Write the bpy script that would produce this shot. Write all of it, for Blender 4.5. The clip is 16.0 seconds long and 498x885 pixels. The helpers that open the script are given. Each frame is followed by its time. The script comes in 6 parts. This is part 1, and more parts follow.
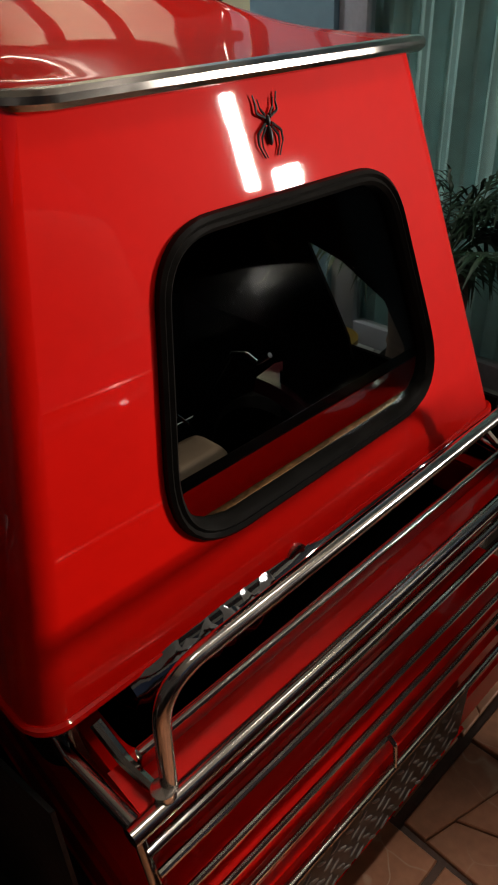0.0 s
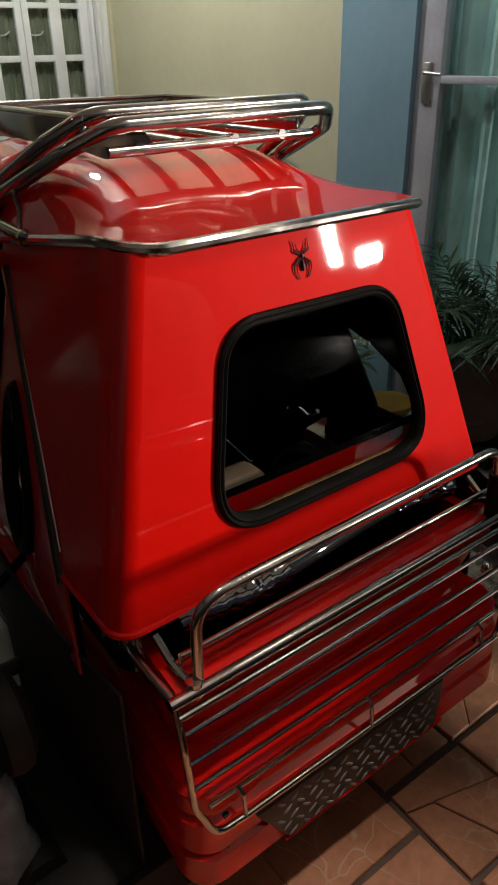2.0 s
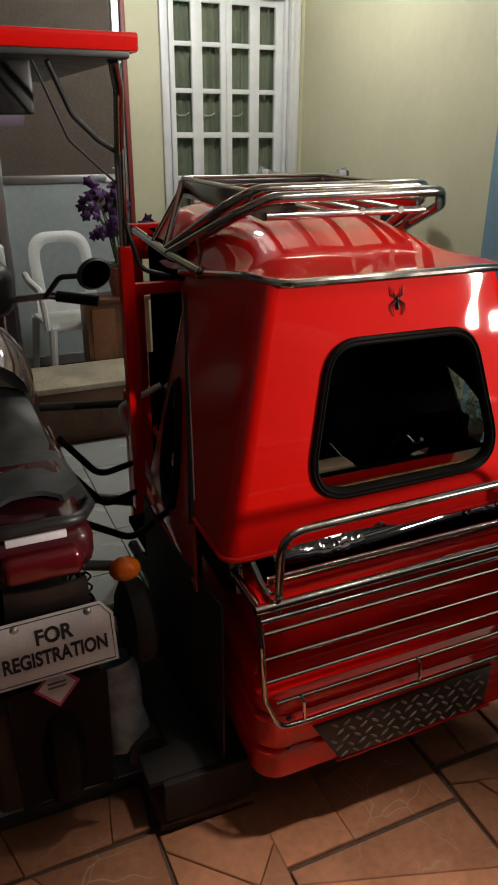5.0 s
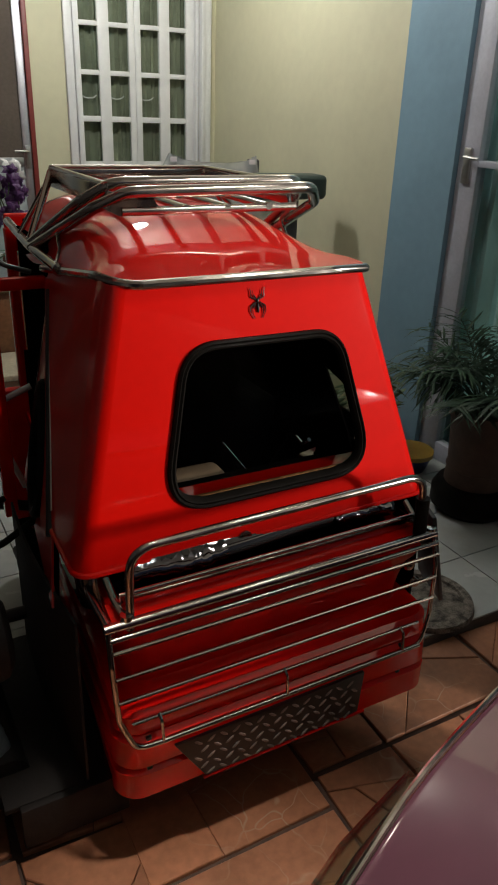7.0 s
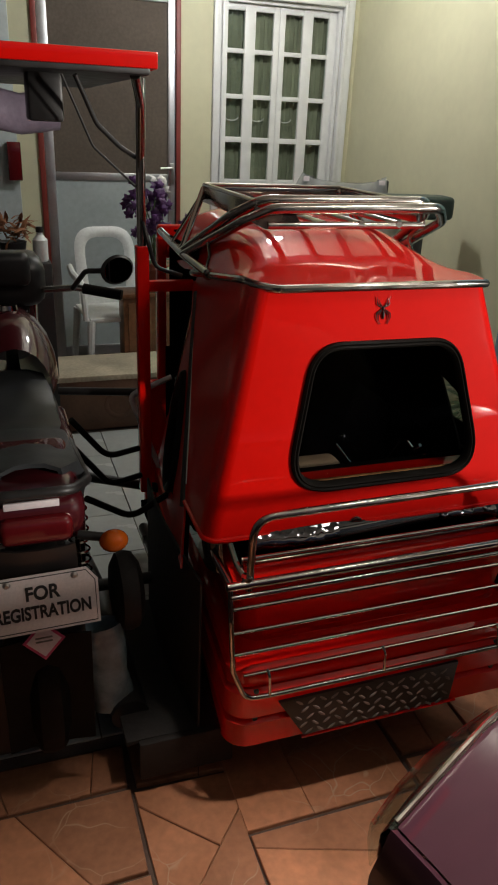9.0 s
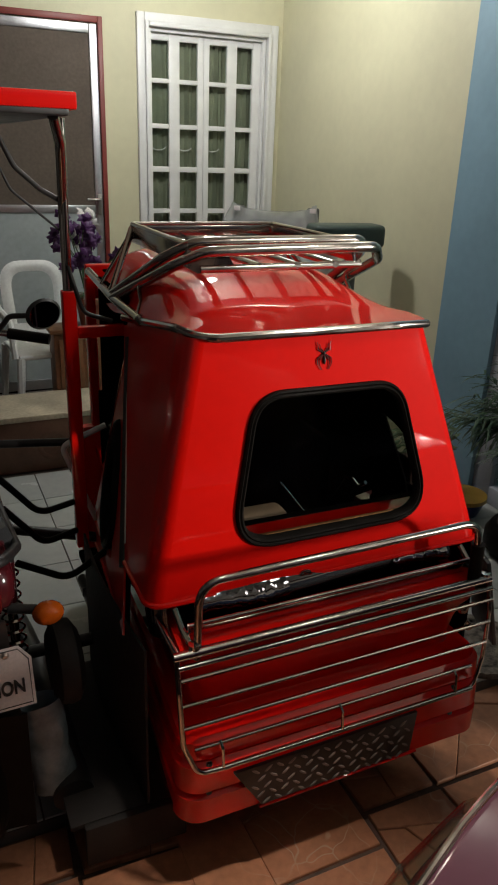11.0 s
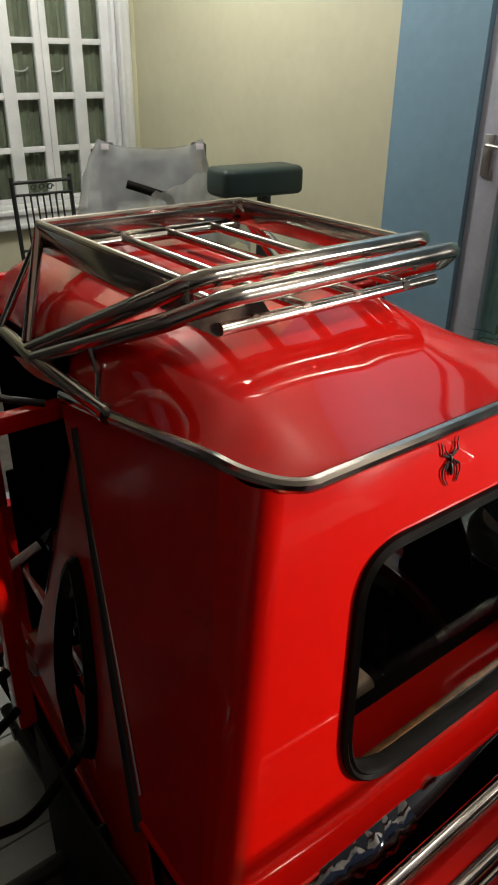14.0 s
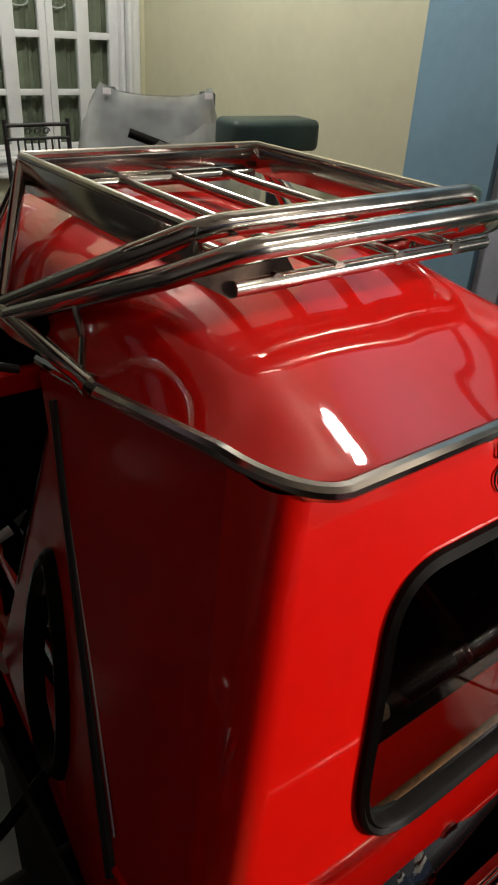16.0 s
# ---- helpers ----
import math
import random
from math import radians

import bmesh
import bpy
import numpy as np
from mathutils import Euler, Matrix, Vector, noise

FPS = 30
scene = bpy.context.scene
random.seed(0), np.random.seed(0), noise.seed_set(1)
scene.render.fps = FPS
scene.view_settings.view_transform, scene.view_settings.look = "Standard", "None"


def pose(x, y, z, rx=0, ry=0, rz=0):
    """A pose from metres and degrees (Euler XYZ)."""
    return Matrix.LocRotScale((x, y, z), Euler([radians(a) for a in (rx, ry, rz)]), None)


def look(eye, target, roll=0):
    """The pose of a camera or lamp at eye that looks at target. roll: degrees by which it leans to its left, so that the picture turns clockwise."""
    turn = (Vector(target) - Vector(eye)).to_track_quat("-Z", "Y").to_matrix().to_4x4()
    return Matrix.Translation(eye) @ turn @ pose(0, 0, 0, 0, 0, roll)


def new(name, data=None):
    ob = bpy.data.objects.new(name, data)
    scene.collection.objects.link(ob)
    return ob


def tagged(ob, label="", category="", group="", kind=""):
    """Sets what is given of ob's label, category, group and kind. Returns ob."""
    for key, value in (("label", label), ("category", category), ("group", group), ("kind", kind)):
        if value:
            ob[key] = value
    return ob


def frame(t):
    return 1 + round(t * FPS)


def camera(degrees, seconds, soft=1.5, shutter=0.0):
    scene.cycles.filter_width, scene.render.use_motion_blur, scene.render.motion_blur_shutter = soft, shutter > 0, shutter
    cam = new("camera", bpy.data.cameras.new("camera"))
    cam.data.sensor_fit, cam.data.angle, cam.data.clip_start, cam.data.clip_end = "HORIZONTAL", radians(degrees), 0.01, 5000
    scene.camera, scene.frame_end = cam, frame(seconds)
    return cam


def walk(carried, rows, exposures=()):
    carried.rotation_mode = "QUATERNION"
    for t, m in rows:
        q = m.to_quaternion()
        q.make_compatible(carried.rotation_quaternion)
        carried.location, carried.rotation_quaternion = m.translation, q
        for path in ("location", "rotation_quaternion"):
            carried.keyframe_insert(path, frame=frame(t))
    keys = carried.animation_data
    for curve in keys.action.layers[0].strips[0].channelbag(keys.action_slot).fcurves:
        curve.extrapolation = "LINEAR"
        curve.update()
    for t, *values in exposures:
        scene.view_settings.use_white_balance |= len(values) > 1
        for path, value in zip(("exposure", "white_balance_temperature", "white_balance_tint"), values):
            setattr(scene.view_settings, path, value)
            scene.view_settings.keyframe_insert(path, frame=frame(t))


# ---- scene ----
cam = camera(37.8, 16.0, soft=2.0)
PATH = [
    (0, (0.172, 0.142, 1.322), (1.339, 1.346, 0.232), -2.3),
    (0.5, (0.046, 0.027, 1.338), (1.226, 1.268, 0.305), -2.2),
    (1, (-0.002, -0.037, 1.382), (1.162, 1.273, 0.418), -3.0),
    (1.5, (-0.004, -0.115, 1.413), (1.091, 1.239, 0.429), -3.0),
    (2, (-0.008, -0.172, 1.479), (1.048, 1.237, 0.53), -1.1),
    (2.5, (-0.037, -0.201, 1.497), (0.948, 1.281, 0.583), -0.6),
    (3, (-0.122, -0.254, 1.496), (0.804, 1.28, 0.608), 0.1),
    (3.2, (-0.155, -0.292, 1.494), (0.742, 1.258, 0.603), 0.2),
    (5.3, (-0.144, -0.608, 1.53), (0.592, 1.076, 0.741), 0.3),
    (5.5, (-0.133, -0.626, 1.53), (0.658, 1.038, 0.753), -0.4),
    (6, (-0.084, -0.644, 1.547), (0.823, 0.971, 0.793), -1.4),
    (6.5, (-0.028, -0.598, 1.554), (0.908, 0.985, 0.768), 0.5),
    (7, (0.039, -0.578, 1.543), (0.921, 1.013, 0.711), 2.1),
    (7.5, (0.032, -0.613, 1.547), (0.789, 1.034, 0.701), 1.5),
    (8, (-0.016, -0.685, 1.551), (0.661, 1.014, 0.743), 2.0),
    (8.2, (-0.043, -0.701, 1.554), (0.6, 1.01, 0.742), 2.3),
    (10.3, (-0.079, -0.75, 1.579), (0.539, 1.003, 0.84), 2.4),
    (10.5, (-0.06, -0.731, 1.589), (0.625, 1.006, 0.871), 2.5),
    (11, (-0.034, -0.635, 1.595), (0.745, 1.05, 0.849), 2.1),
    (11.5, (-0.043, -0.5, 1.605), (0.816, 1.132, 0.832), 1.7),
    (12, (-0.016, -0.393, 1.621), (0.874, 1.192, 0.786), 2.1),
    (12.5, (0.062, -0.244, 1.644), (0.958, 1.322, 0.78), 2.5),
    (13, (0.109, -0.122, 1.644), (1.027, 1.425, 0.77), 3.6),
    (13.5, (0.067, 0.051, 1.657), (1.067, 1.555, 0.799), 1.8),
    (14, (0.033, 0.204, 1.648), (1.126, 1.595, 0.716), 0.9),
    (14.5, (0.06, 0.277, 1.639), (1.207, 1.62, 0.699), 2.9),
    (15, (0.099, 0.321, 1.627), (1.191, 1.684, 0.653), 3.9),
    (15.5, (0.111, 0.357, 1.6), (1.167, 1.723, 0.591), 4.4),
    (16, (0.114, 0.343, 1.585), (1.199, 1.688, 0.579), 3.8),
]
walk(cam, [(t, look(eye, target, roll)) for t, eye, target, roll in PATH],
     exposures=((0, 0.0), (2.0, 0.16), (3.0, 0.22), (5.5, 0.04), (10.5, 0.02), (11.5, -0.04), (12.5, 0.06), (13.5, 0.30), (14.0, 0.38), (15.0, 0.44), (16.0, 0.34)))

# ---- light ----
world = bpy.data.worlds.new("night")
scene.world = world
world.use_nodes = True
world.node_tree.nodes["Background"].inputs[0].default_value = (0.05, 0.06, 0.09, 1)
world.node_tree.nodes["Background"].inputs[1].default_value = 0.95
scene.view_settings.exposure = 0.0


def area_lamp(name, eye, target, sx, sy, power, colour):
    d = bpy.data.lights.new(name, "AREA")
    d.shape, d.size, d.size_y, d.energy, d.color = "RECTANGLE", sx, sy, power, colour
    ob = new(name, d)
    ob.matrix_world = look(eye, target)
    return ob


YARD = (4.70, -3.35, 1.66)
BULB = (1.94, 1.60, 2.70)
PORCH = (1.40, 3.05, 2.58)
DRIVE = (1.65, -0.15, 2.84)
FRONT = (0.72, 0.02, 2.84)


def bulb(name, eye, power, colour, radius=0.06):
    d = bpy.data.lights.new(name, "POINT")
    d.energy, d.color, d.shadow_soft_size = power, colour, radius
    ob = new(name, d)
    ob.location = eye
    return ob


HEADS = (Vector(YARD) + Vector((0.0, -0.15, 0.16)), Vector(YARD) + Vector((0.30, 0.02, -0.22)))
area_lamp("yard_light", tuple(HEADS[0]), (0.9, 1.4, 1.1), 0.11, 0.80, 215, (1.0, 0.93, 0.84))
area_lamp("yard_light", tuple(HEADS[1]), (0.9, 1.4, 1.1), 0.24, 0.16, 110, (1.0, 0.93, 0.84))
# two added spots, no lamp seen there: one for the stones, one for the roof
area_lamp("added_spot_light", FRONT, (0.28, -0.28, 0.0), 0.10, 0.10, 6.6, (1.0, 0.89, 0.78)).data.spread = math.radians(42)
area_lamp("added_spot_light", DRIVE, (0.75, 1.15, 1.30), 0.26, 0.26, 1.4, (1.0, 0.90, 0.80)).data.spread = math.radians(52)
bulb("ceiling_bulb_light", BULB, 11, (1.0, 0.98, 0.94), 0.035)
bulb("porch_bulb_light", PORCH, 46, (1.0, 1.0, 0.985), 0.08)


# ---- materials ----
def mat(name, base, rough=0.5, metal=0.0, var=0.12, scale=14.0, bump=0.0, bscale=60.0, coat=0.0, fine=0.06, rvar=0.0, spread=0.0, spec=None, wave=0.0):
    """Paint-like surface: a base colour with stains at two sizes, grain in the relief and smears in the gloss."""
    m = bpy.data.materials.new(name)
    m.use_nodes = True
    t = m.node_tree
    p = t.nodes["Principled BSDF"]
    co = t.nodes.new("ShaderNodeTexCoord")
    n1 = t.nodes.new("ShaderNodeTexNoise")
    n1.inputs["Scale"].default_value = scale
    n1.inputs["Detail"].default_value = 4
    n2 = t.nodes.new("ShaderNodeTexNoise")
    n2.inputs["Scale"].default_value = scale * 9
    n2.inputs["Detail"].default_value = 2
    for n in (n1, n2):
        t.links.new(co.outputs["Object"], n.inputs["Vector"])
    h = t.nodes.new("ShaderNodeHueSaturation")
    h.inputs["Color"].default_value = (*base, 1)
    r1 = t.nodes.new("ShaderNodeMapRange")
    r1.inputs["From Min"].default_value, r1.inputs["From Max"].default_value = 0.3, 0.7
    r1.inputs["To Min"].default_value, r1.inputs["To Max"].default_value = 1 - var, 1 + var
    r2 = t.nodes.new("ShaderNodeMapRange")
    r2.inputs["From Min"].default_value, r2.inputs["From Max"].default_value = 0.3, 0.7
    r2.inputs["To Min"].default_value, r2.inputs["To Max"].default_value = 1 - fine, 1 + fine
    mu = t.nodes.new("ShaderNodeMath")
    mu.operation = "MULTIPLY"
    t.links.new(n1.outputs["Fac"], r1.inputs["Value"])
    t.links.new(n2.outputs["Fac"], r2.inputs["Value"])
    t.links.new(r1.outputs[0], mu.inputs[0])
    t.links.new(r2.outputs[0], mu.inputs[1])
    last = mu
    if spread:
        oi = t.nodes.new("ShaderNodeObjectInfo")
        r3 = t.nodes.new("ShaderNodeMapRange")
        r3.inputs["To Min"].default_value, r3.inputs["To Max"].default_value = 1 - spread, 1 + spread
        t.links.new(oi.outputs["Random"], r3.inputs["Value"])
        last = t.nodes.new("ShaderNodeMath")
        last.operation = "MULTIPLY"
        t.links.new(mu.outputs[0], last.inputs[0])
        t.links.new(r3.outputs[0], last.inputs[1])
    t.links.new(last.outputs[0], h.inputs["Value"])
    t.links.new(h.outputs[0], p.inputs["Base Color"])
    p.inputs["Metallic"].default_value = metal
    if coat:
        p.inputs["Specular IOR Level"].default_value = 0.08
    p.inputs["Roughness"].default_value = rough
    if rvar:
        r4 = t.nodes.new("ShaderNodeMapRange")
        r4.inputs["From Min"].default_value, r4.inputs["From Max"].default_value = 0.35, 0.75
        r4.inputs["To Min"].default_value, r4.inputs["To Max"].default_value = rough, rough + rvar
        t.links.new(n1.outputs["Fac"], r4.inputs["Value"])
        t.links.new(r4.outputs[0], p.inputs["Roughness"])
    if coat:
        p.inputs["Coat Weight"].default_value = coat
        p.inputs["Coat Roughness"].default_value = 0.025
        p.inputs["Coat IOR"].default_value = 1.6
    if spec is not None:
        p.inputs["Specular IOR Level"].default_value = spec
    if wave:
        wb = t.nodes.new("ShaderNodeBump")
        wb.inputs["Strength"].default_value = wave
        wb.inputs["Distance"].default_value = 0.02
        wn = t.nodes.new("ShaderNodeTexNoise")
        wn.inputs["Scale"].default_value = 4.0
        wn.inputs["Detail"].default_value = 0.5
        t.links.new(co.outputs["Object"], wn.inputs["Vector"])
        t.links.new(wn.outputs["Fac"], wb.inputs["Height"])
        t.links.new(wb.outputs[0], p.inputs["Normal"])
        t.links.new(wb.outputs[0], p.inputs["Coat Normal"])
    if bump:
        b = t.nodes.new("ShaderNodeBump")
        b.inputs["Strength"].default_value = bump
        b.inputs["Distance"].default_value = 0.01
        n3 = t.nodes.new("ShaderNodeTexNoise")
        n3.inputs["Scale"].default_value = bscale
        n3.inputs["Detail"].default_value = 4
        t.links.new(co.outputs["Object"], n3.inputs["Vector"])
        t.links.new(n3.outputs["Fac"], b.inputs["Height"])
        t.links.new(b.outputs[0], p.inputs["Normal"])
    return m


def glass(name, tint, rough=0.0, base=0.014):
    """Clear or tinted sheet: see-through with a glossy face."""
    m = bpy.data.materials.new(name)
    m.use_nodes = True
    t = m.node_tree
    t.nodes.remove(t.nodes["Principled BSDF"])
    out = t.nodes["Material Output"]
    tr = t.nodes.new("ShaderNodeBsdfTransparent")
    tr.inputs[0].default_value = (*tint, 1)
    gl = t.nodes.new("ShaderNodeBsdfGlossy")
    gl.inputs["Roughness"].default_value = rough
    fr = t.nodes.new("ShaderNodeLayerWeight")
    fr.inputs["Blend"].default_value = 0.5
    pw = t.nodes.new("ShaderNodeMath")
    pw.operation = "POWER"
    pw.inputs[1].default_value = 5
    ad = t.nodes.new("ShaderNodeMath")
    ad.operation = "MULTIPLY_ADD"
    ad.inputs[1].default_value, ad.inputs[2].default_value = 0.9, base
    mx = t.nodes.new("ShaderNodeMixShader")
    t.links.new(fr.outputs["Facing"], pw.inputs[0])
    t.links.new(pw.outputs[0], ad.inputs[0])
    t.links.new(ad.outputs[0], mx.inputs[0])
    t.links.new(tr.outputs[0], mx.inputs[1])
    t.links.new(gl.outputs[0], mx.inputs[2])
    t.links.new(mx.outputs[0], out.inputs[0])
    return m


def stone_mat():
    """Reddish-brown flagstone with pale veins and hairline cracks."""
    m = mat("flagstone", (0.335, 0.140, 0.070), 0.42, var=0.22, scale=5, bump=0.25, bscale=28, fine=0.12, rvar=0.3, spread=0.22)
    t = m.node_tree
    p = t.nodes["Principled BSDF"]
    base = p.inputs["Base Color"].links[0].from_socket
    co = next(n for n in t.nodes if n.type == "TEX_COORD")
    wob = t.nodes.new("ShaderNodeTexNoise")
    wob.inputs["Scale"].default_value = 7
    add = t.nodes.new("ShaderNodeMixRGB")
    add.blend_type, add.inputs[0].default_value = "ADD", 0.12
    t.links.new(co.outputs["Object"], wob.inputs["Vector"])
    t.links.new(co.outputs["Object"], add.inputs[1])
    t.links.new(wob.outputs["Color"], add.inputs[2])
    v = t.nodes.new("ShaderNodeTexVoronoi")
    v.feature = "DISTANCE_TO_EDGE"
    v.inputs["Scale"].default_value = 8.5
    t.links.new(add.outputs[0], v.inputs["Vector"])
    r = t.nodes.new("ShaderNodeMapRange")
    r.inputs["From Min"].default_value, r.inputs["From Max"].default_value = 0.0, 0.022
    r.inputs["To Min"].default_value, r.inputs["To Max"].default_value = 0.85, 0.0
    t.links.new(v.outputs["Distance"], r.inputs["Value"])
    n = t.nodes.new("ShaderNodeTexNoise")
    n.inputs["Scale"].default_value = 3.1
    t.links.new(co.outputs["Object"], n.inputs["Vector"])
    g = t.nodes.new("ShaderNodeMapRange")
    g.inputs["From Min"].default_value, g.inputs["From Max"].default_value = 0.45, 0.62
    t.links.new(n.outputs["Fac"], g.inputs["Value"])
    k = t.nodes.new("ShaderNodeMath")
    k.operation = "MULTIPLY"
    t.links.new(r.outputs[0], k.inputs[0])
    t.links.new(g.outputs[0], k.inputs[1])
    mx = t.nodes.new("ShaderNodeMixRGB")
    mx.inputs[2].default_value = (0.42, 0.29, 0.20, 1)
    t.links.new(k.outputs[0], mx.inputs[0])
    t.links.new(base, mx.inputs[1])
    t.links.new(mx.outputs[0], p.inputs["Base Color"])
    return m


RED = mat("red_gloss_paint", (0.66, 0.004, 0.001), 0.5, var=0.04, scale=5, coat=0.8, fine=0.02, wave=0.03, spec=0.04)
# The shell's own red, made darker and blurrier for the shaded sides.
SHADERED = mat("shaded_red_side_paint", (0.52, 0.005, 0.002), 0.5, var=0.10, scale=6, coat=0.55, fine=0.04, spec=0.08)
SHADERED.node_tree.nodes["Principled BSDF"].inputs["Coat Roughness"].default_value = 0.22
GLOSSBLACK = mat("gloss_black_plastic", (0.008, 0.008, 0.009), 0.4, var=0.1, coat=1.0, wave=0.25)
MAROON = mat("maroon_gloss_paint", (0.055, 0.006, 0.009), 0.4, var=0.06, scale=6, coat=1.0, fine=0.02)
CHROME = mat("chrome", (0.45, 0.415, 0.38), 0.12, metal=1.0, var=0.05, scale=18, fine=0.03, rvar=0.10)
STEEL = mat("dull_steel", (0.50, 0.49, 0.47), 0.28, metal=1.0, var=0.12, scale=22, rvar=0.15)
ALU = mat("brushed_aluminium", (0.62, 0.62, 0.64), 0.35, metal=1.0, var=0.06, scale=12, rvar=0.1)
BLACK = mat("black_plastic", (0.014, 0.013, 0.013), 0.38, var=0.2, scale=20, rvar=0.15)
RUBBER = mat("black_rubber", (0.008, 0.007, 0.006), 0.36, var=0.25, scale=30, rvar=0.15, spec=0.06)
VINYL = mat("black_vinyl", (0.022, 0.024, 0.026), 0.36, var=0.15, scale=12, bump=0.08, bscale=220, rvar=0.12)
UNSEENDARK = mat("dark_unseen_wall", (0.032, 0.027, 0.027), 0.5, var=0.3, scale=5, bump=0.3, bscale=14)
# Near-black without gloss: the dark of unlit insides put into the colour.
DARKIN = mat("unlit_inside_black", (0.0035, 0.003, 0.003), 0.95, var=0.2, scale=9)
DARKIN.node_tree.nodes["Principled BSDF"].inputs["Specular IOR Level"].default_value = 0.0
# Flat near-black, for sheets that paint the gap's shade and one black case.
FLATBLACK = mat("flat_near_black", (0.009, 0.007, 0.0065), 0.75, var=0.4, scale=7, bump=0.2, bscale=40)
YELLOW = mat("cream_yellow_wall_paint", (0.60, 0.58, 0.40), 0.62, var=0.05, scale=2.2, bump=0.06, bscale=90, fine=0.02)
BLUE = mat("blue_wall_paint", (0.20, 0.335, 0.425), 0.58, var=0.06, scale=2.6, bump=0.06, bscale=90, fine=0.03)
WHITE = mat("white_gloss_wood_paint", (0.74, 0.75, 0.74), 0.38, var=0.05, scale=9, fine=0.02, bump=0.03)
CEIL = mat("ceiling_paint", (0.50, 0.47, 0.40), 0.8, var=0.05, scale=3)
TILE = mat("white_floor_tile", (0.42, 0.44, 0.43), 0.18, var=0.07, scale=4, fine=0.03, rvar=0.15, spread=0.05)
BRONZE = mat("tarnished_steel_plate", (0.19, 0.13, 0.10), 0.16, metal=1.0, var=0.3, scale=9, fine=0.15, rvar=0.2)
GROUT = mat("grey_grout", (0.10, 0.085, 0.075), 0.85, var=0.25, scale=14, bump=0.3)
STONE = stone_mat()
JOINT = mat("dark_earth_joint", (0.075, 0.045, 0.034), 0.8, var=0.3, scale=18, bump=0.5, bscale=50)
REDWOOD = mat("red_brown_door_trim", (0.20, 0.030, 0.022), 0.45, var=0.1, scale=10)
SCREEN = mat("brown_insect_screen", (0.105, 0.080, 0.062), 0.75, var=0.1, scale=6, fine=0.12, bump=0.1, bscale=400)
GREYPANEL = mat("pale_grey_door_panel", (0.40, 0.45, 0.46), 0.45, var=0.06, scale=4)
CURTAIN = mat("dark_green_curtain", (0.24, 0.25, 0.18), 0.85, var=0.25, scale=7, fine=0.15, bump=0.2, bscale=300)
SHEER = mat("blue_sheer_curtain", (0.62, 0.90, 0.93), 0.7, var=0.14, scale=4, fine=0.06, bump=0.2, bscale=260)
PANE = glass("window_glass", (0.86, 0.90, 0.87))
DARKGLASS = glass("tinted_rear_glass", (0.80, 0.82, 0.80), base=0.005)
FILM = glass("clear_plastic_film", (0.84, 0.85, 0.86), 0.12)
_t = FILM.node_tree
_df = _t.nodes.new("ShaderNodeBsdfTranslucent")
_df.inputs[0].default_value = (0.75, 0.77, 0.78, 1)
_d2 = _t.nodes.new("ShaderNodeBsdfDiffuse")
_d2.inputs[0].default_value = (0.80, 0.82, 0.82, 1)
_nz = _t.nodes.new("ShaderNodeTexNoise")
_nz.inputs["Scale"].default_value = 4.0
_nz.inputs["Detail"].default_value = 2.0
_rg = _t.nodes.new("ShaderNodeMapRange")
_rg.inputs["From Min"].default_value, _rg.inputs["From Max"].default_value = 0.35, 0.7
_rg.inputs["To Min"].default_value, _rg.inputs["To Max"].default_value = 0.28, 0.55
_ma = _t.nodes.new("ShaderNodeMixShader")
_mb = _t.nodes.new("ShaderNodeMixShader")
_old = _t.nodes["Material Output"].inputs[0].links[0].from_socket
_t.links.new(_nz.outputs["Fac"], _rg.inputs["Value"])
_ma.inputs[0].default_value = 0.5
_t.links.new(_df.outputs[0], _ma.inputs[1])
_t.links.new(_d2.outputs[0], _ma.inputs[2])
_t.links.new(_rg.outputs[0], _mb.inputs[0])
_t.links.new(_old, _mb.inputs[1])
_t.links.new(_ma.outputs[0], _mb.inputs[2])
_t.links.new(_mb.outputs[0], _t.nodes["Material Output"].inputs[0])
MONO = mat("white_moulded_plastic", (0.72, 0.74, 0.74), 0.40, var=0.04, scale=8)
LEAF = mat("palm_green", (0.012, 0.040, 0.014), 0.55, var=0.25, scale=16, fine=0.12, spread=0.2)
LEAF2 = mat("dull_green_leaf", (0.060, 0.095, 0.035), 0.5, var=0.25, scale=16)
SOIL = mat("potting_soil", (0.030, 0.020, 0.014), 0.95, var=0.4, scale=40, bump=0.8)
CLAY = mat("weathered_clay", (0.085, 0.050, 0.036), 0.75, var=0.25, scale=11, bump=0.2)
TERRA = mat("terracotta", (0.30, 0.085, 0.050), 0.65, var=0.15, scale=12)
PURPLE = mat("purple_petal", (0.060, 0.010, 0.088), 0.55, var=0.25, scale=30)
WHITEP = mat("white_petal", (0.65, 0.63, 0.62), 0.55, var=0.1, scale=30)
DRY = mat("dried_brown_leaf", (0.22, 0.085, 0.035), 0.8, var=0.35, scale=25)
WOOD = mat("varnished_brown_wood", (0.19, 0.085, 0.038), 0.42, var=0.25, scale=6, fine=0.15, bump=0.05)
MARBLE = mat("beige_stone_step", (0.40, 0.35, 0.26), 0.45, var=0.25, scale=7, fine=0.12)
RISER = mat("brown_step_riser", (0.14, 0.075, 0.045), 0.6, var=0.2, scale=8)
PLATE = mat("white_plate_enamel", (0.72, 0.66, 0.64), 0.42, var=0.05, scale=20)
INK = mat("black_plate_paint", (0.020, 0.018, 0.018), 0.5, var=0.1)
PINK = mat("pink_sticker_ink", (0.48, 0.055, 0.14), 0.45, var=0.1)
STICK = mat("white_sticker", (0.66, 0.60, 0.62), 0.45, var=0.05)
CRUMPLE = mat("crumpled_silvery_plastic", (0.15, 0.15, 0.16), 0.09, metal=1.0, var=0.3, scale=16, bump=0.1, bscale=24)
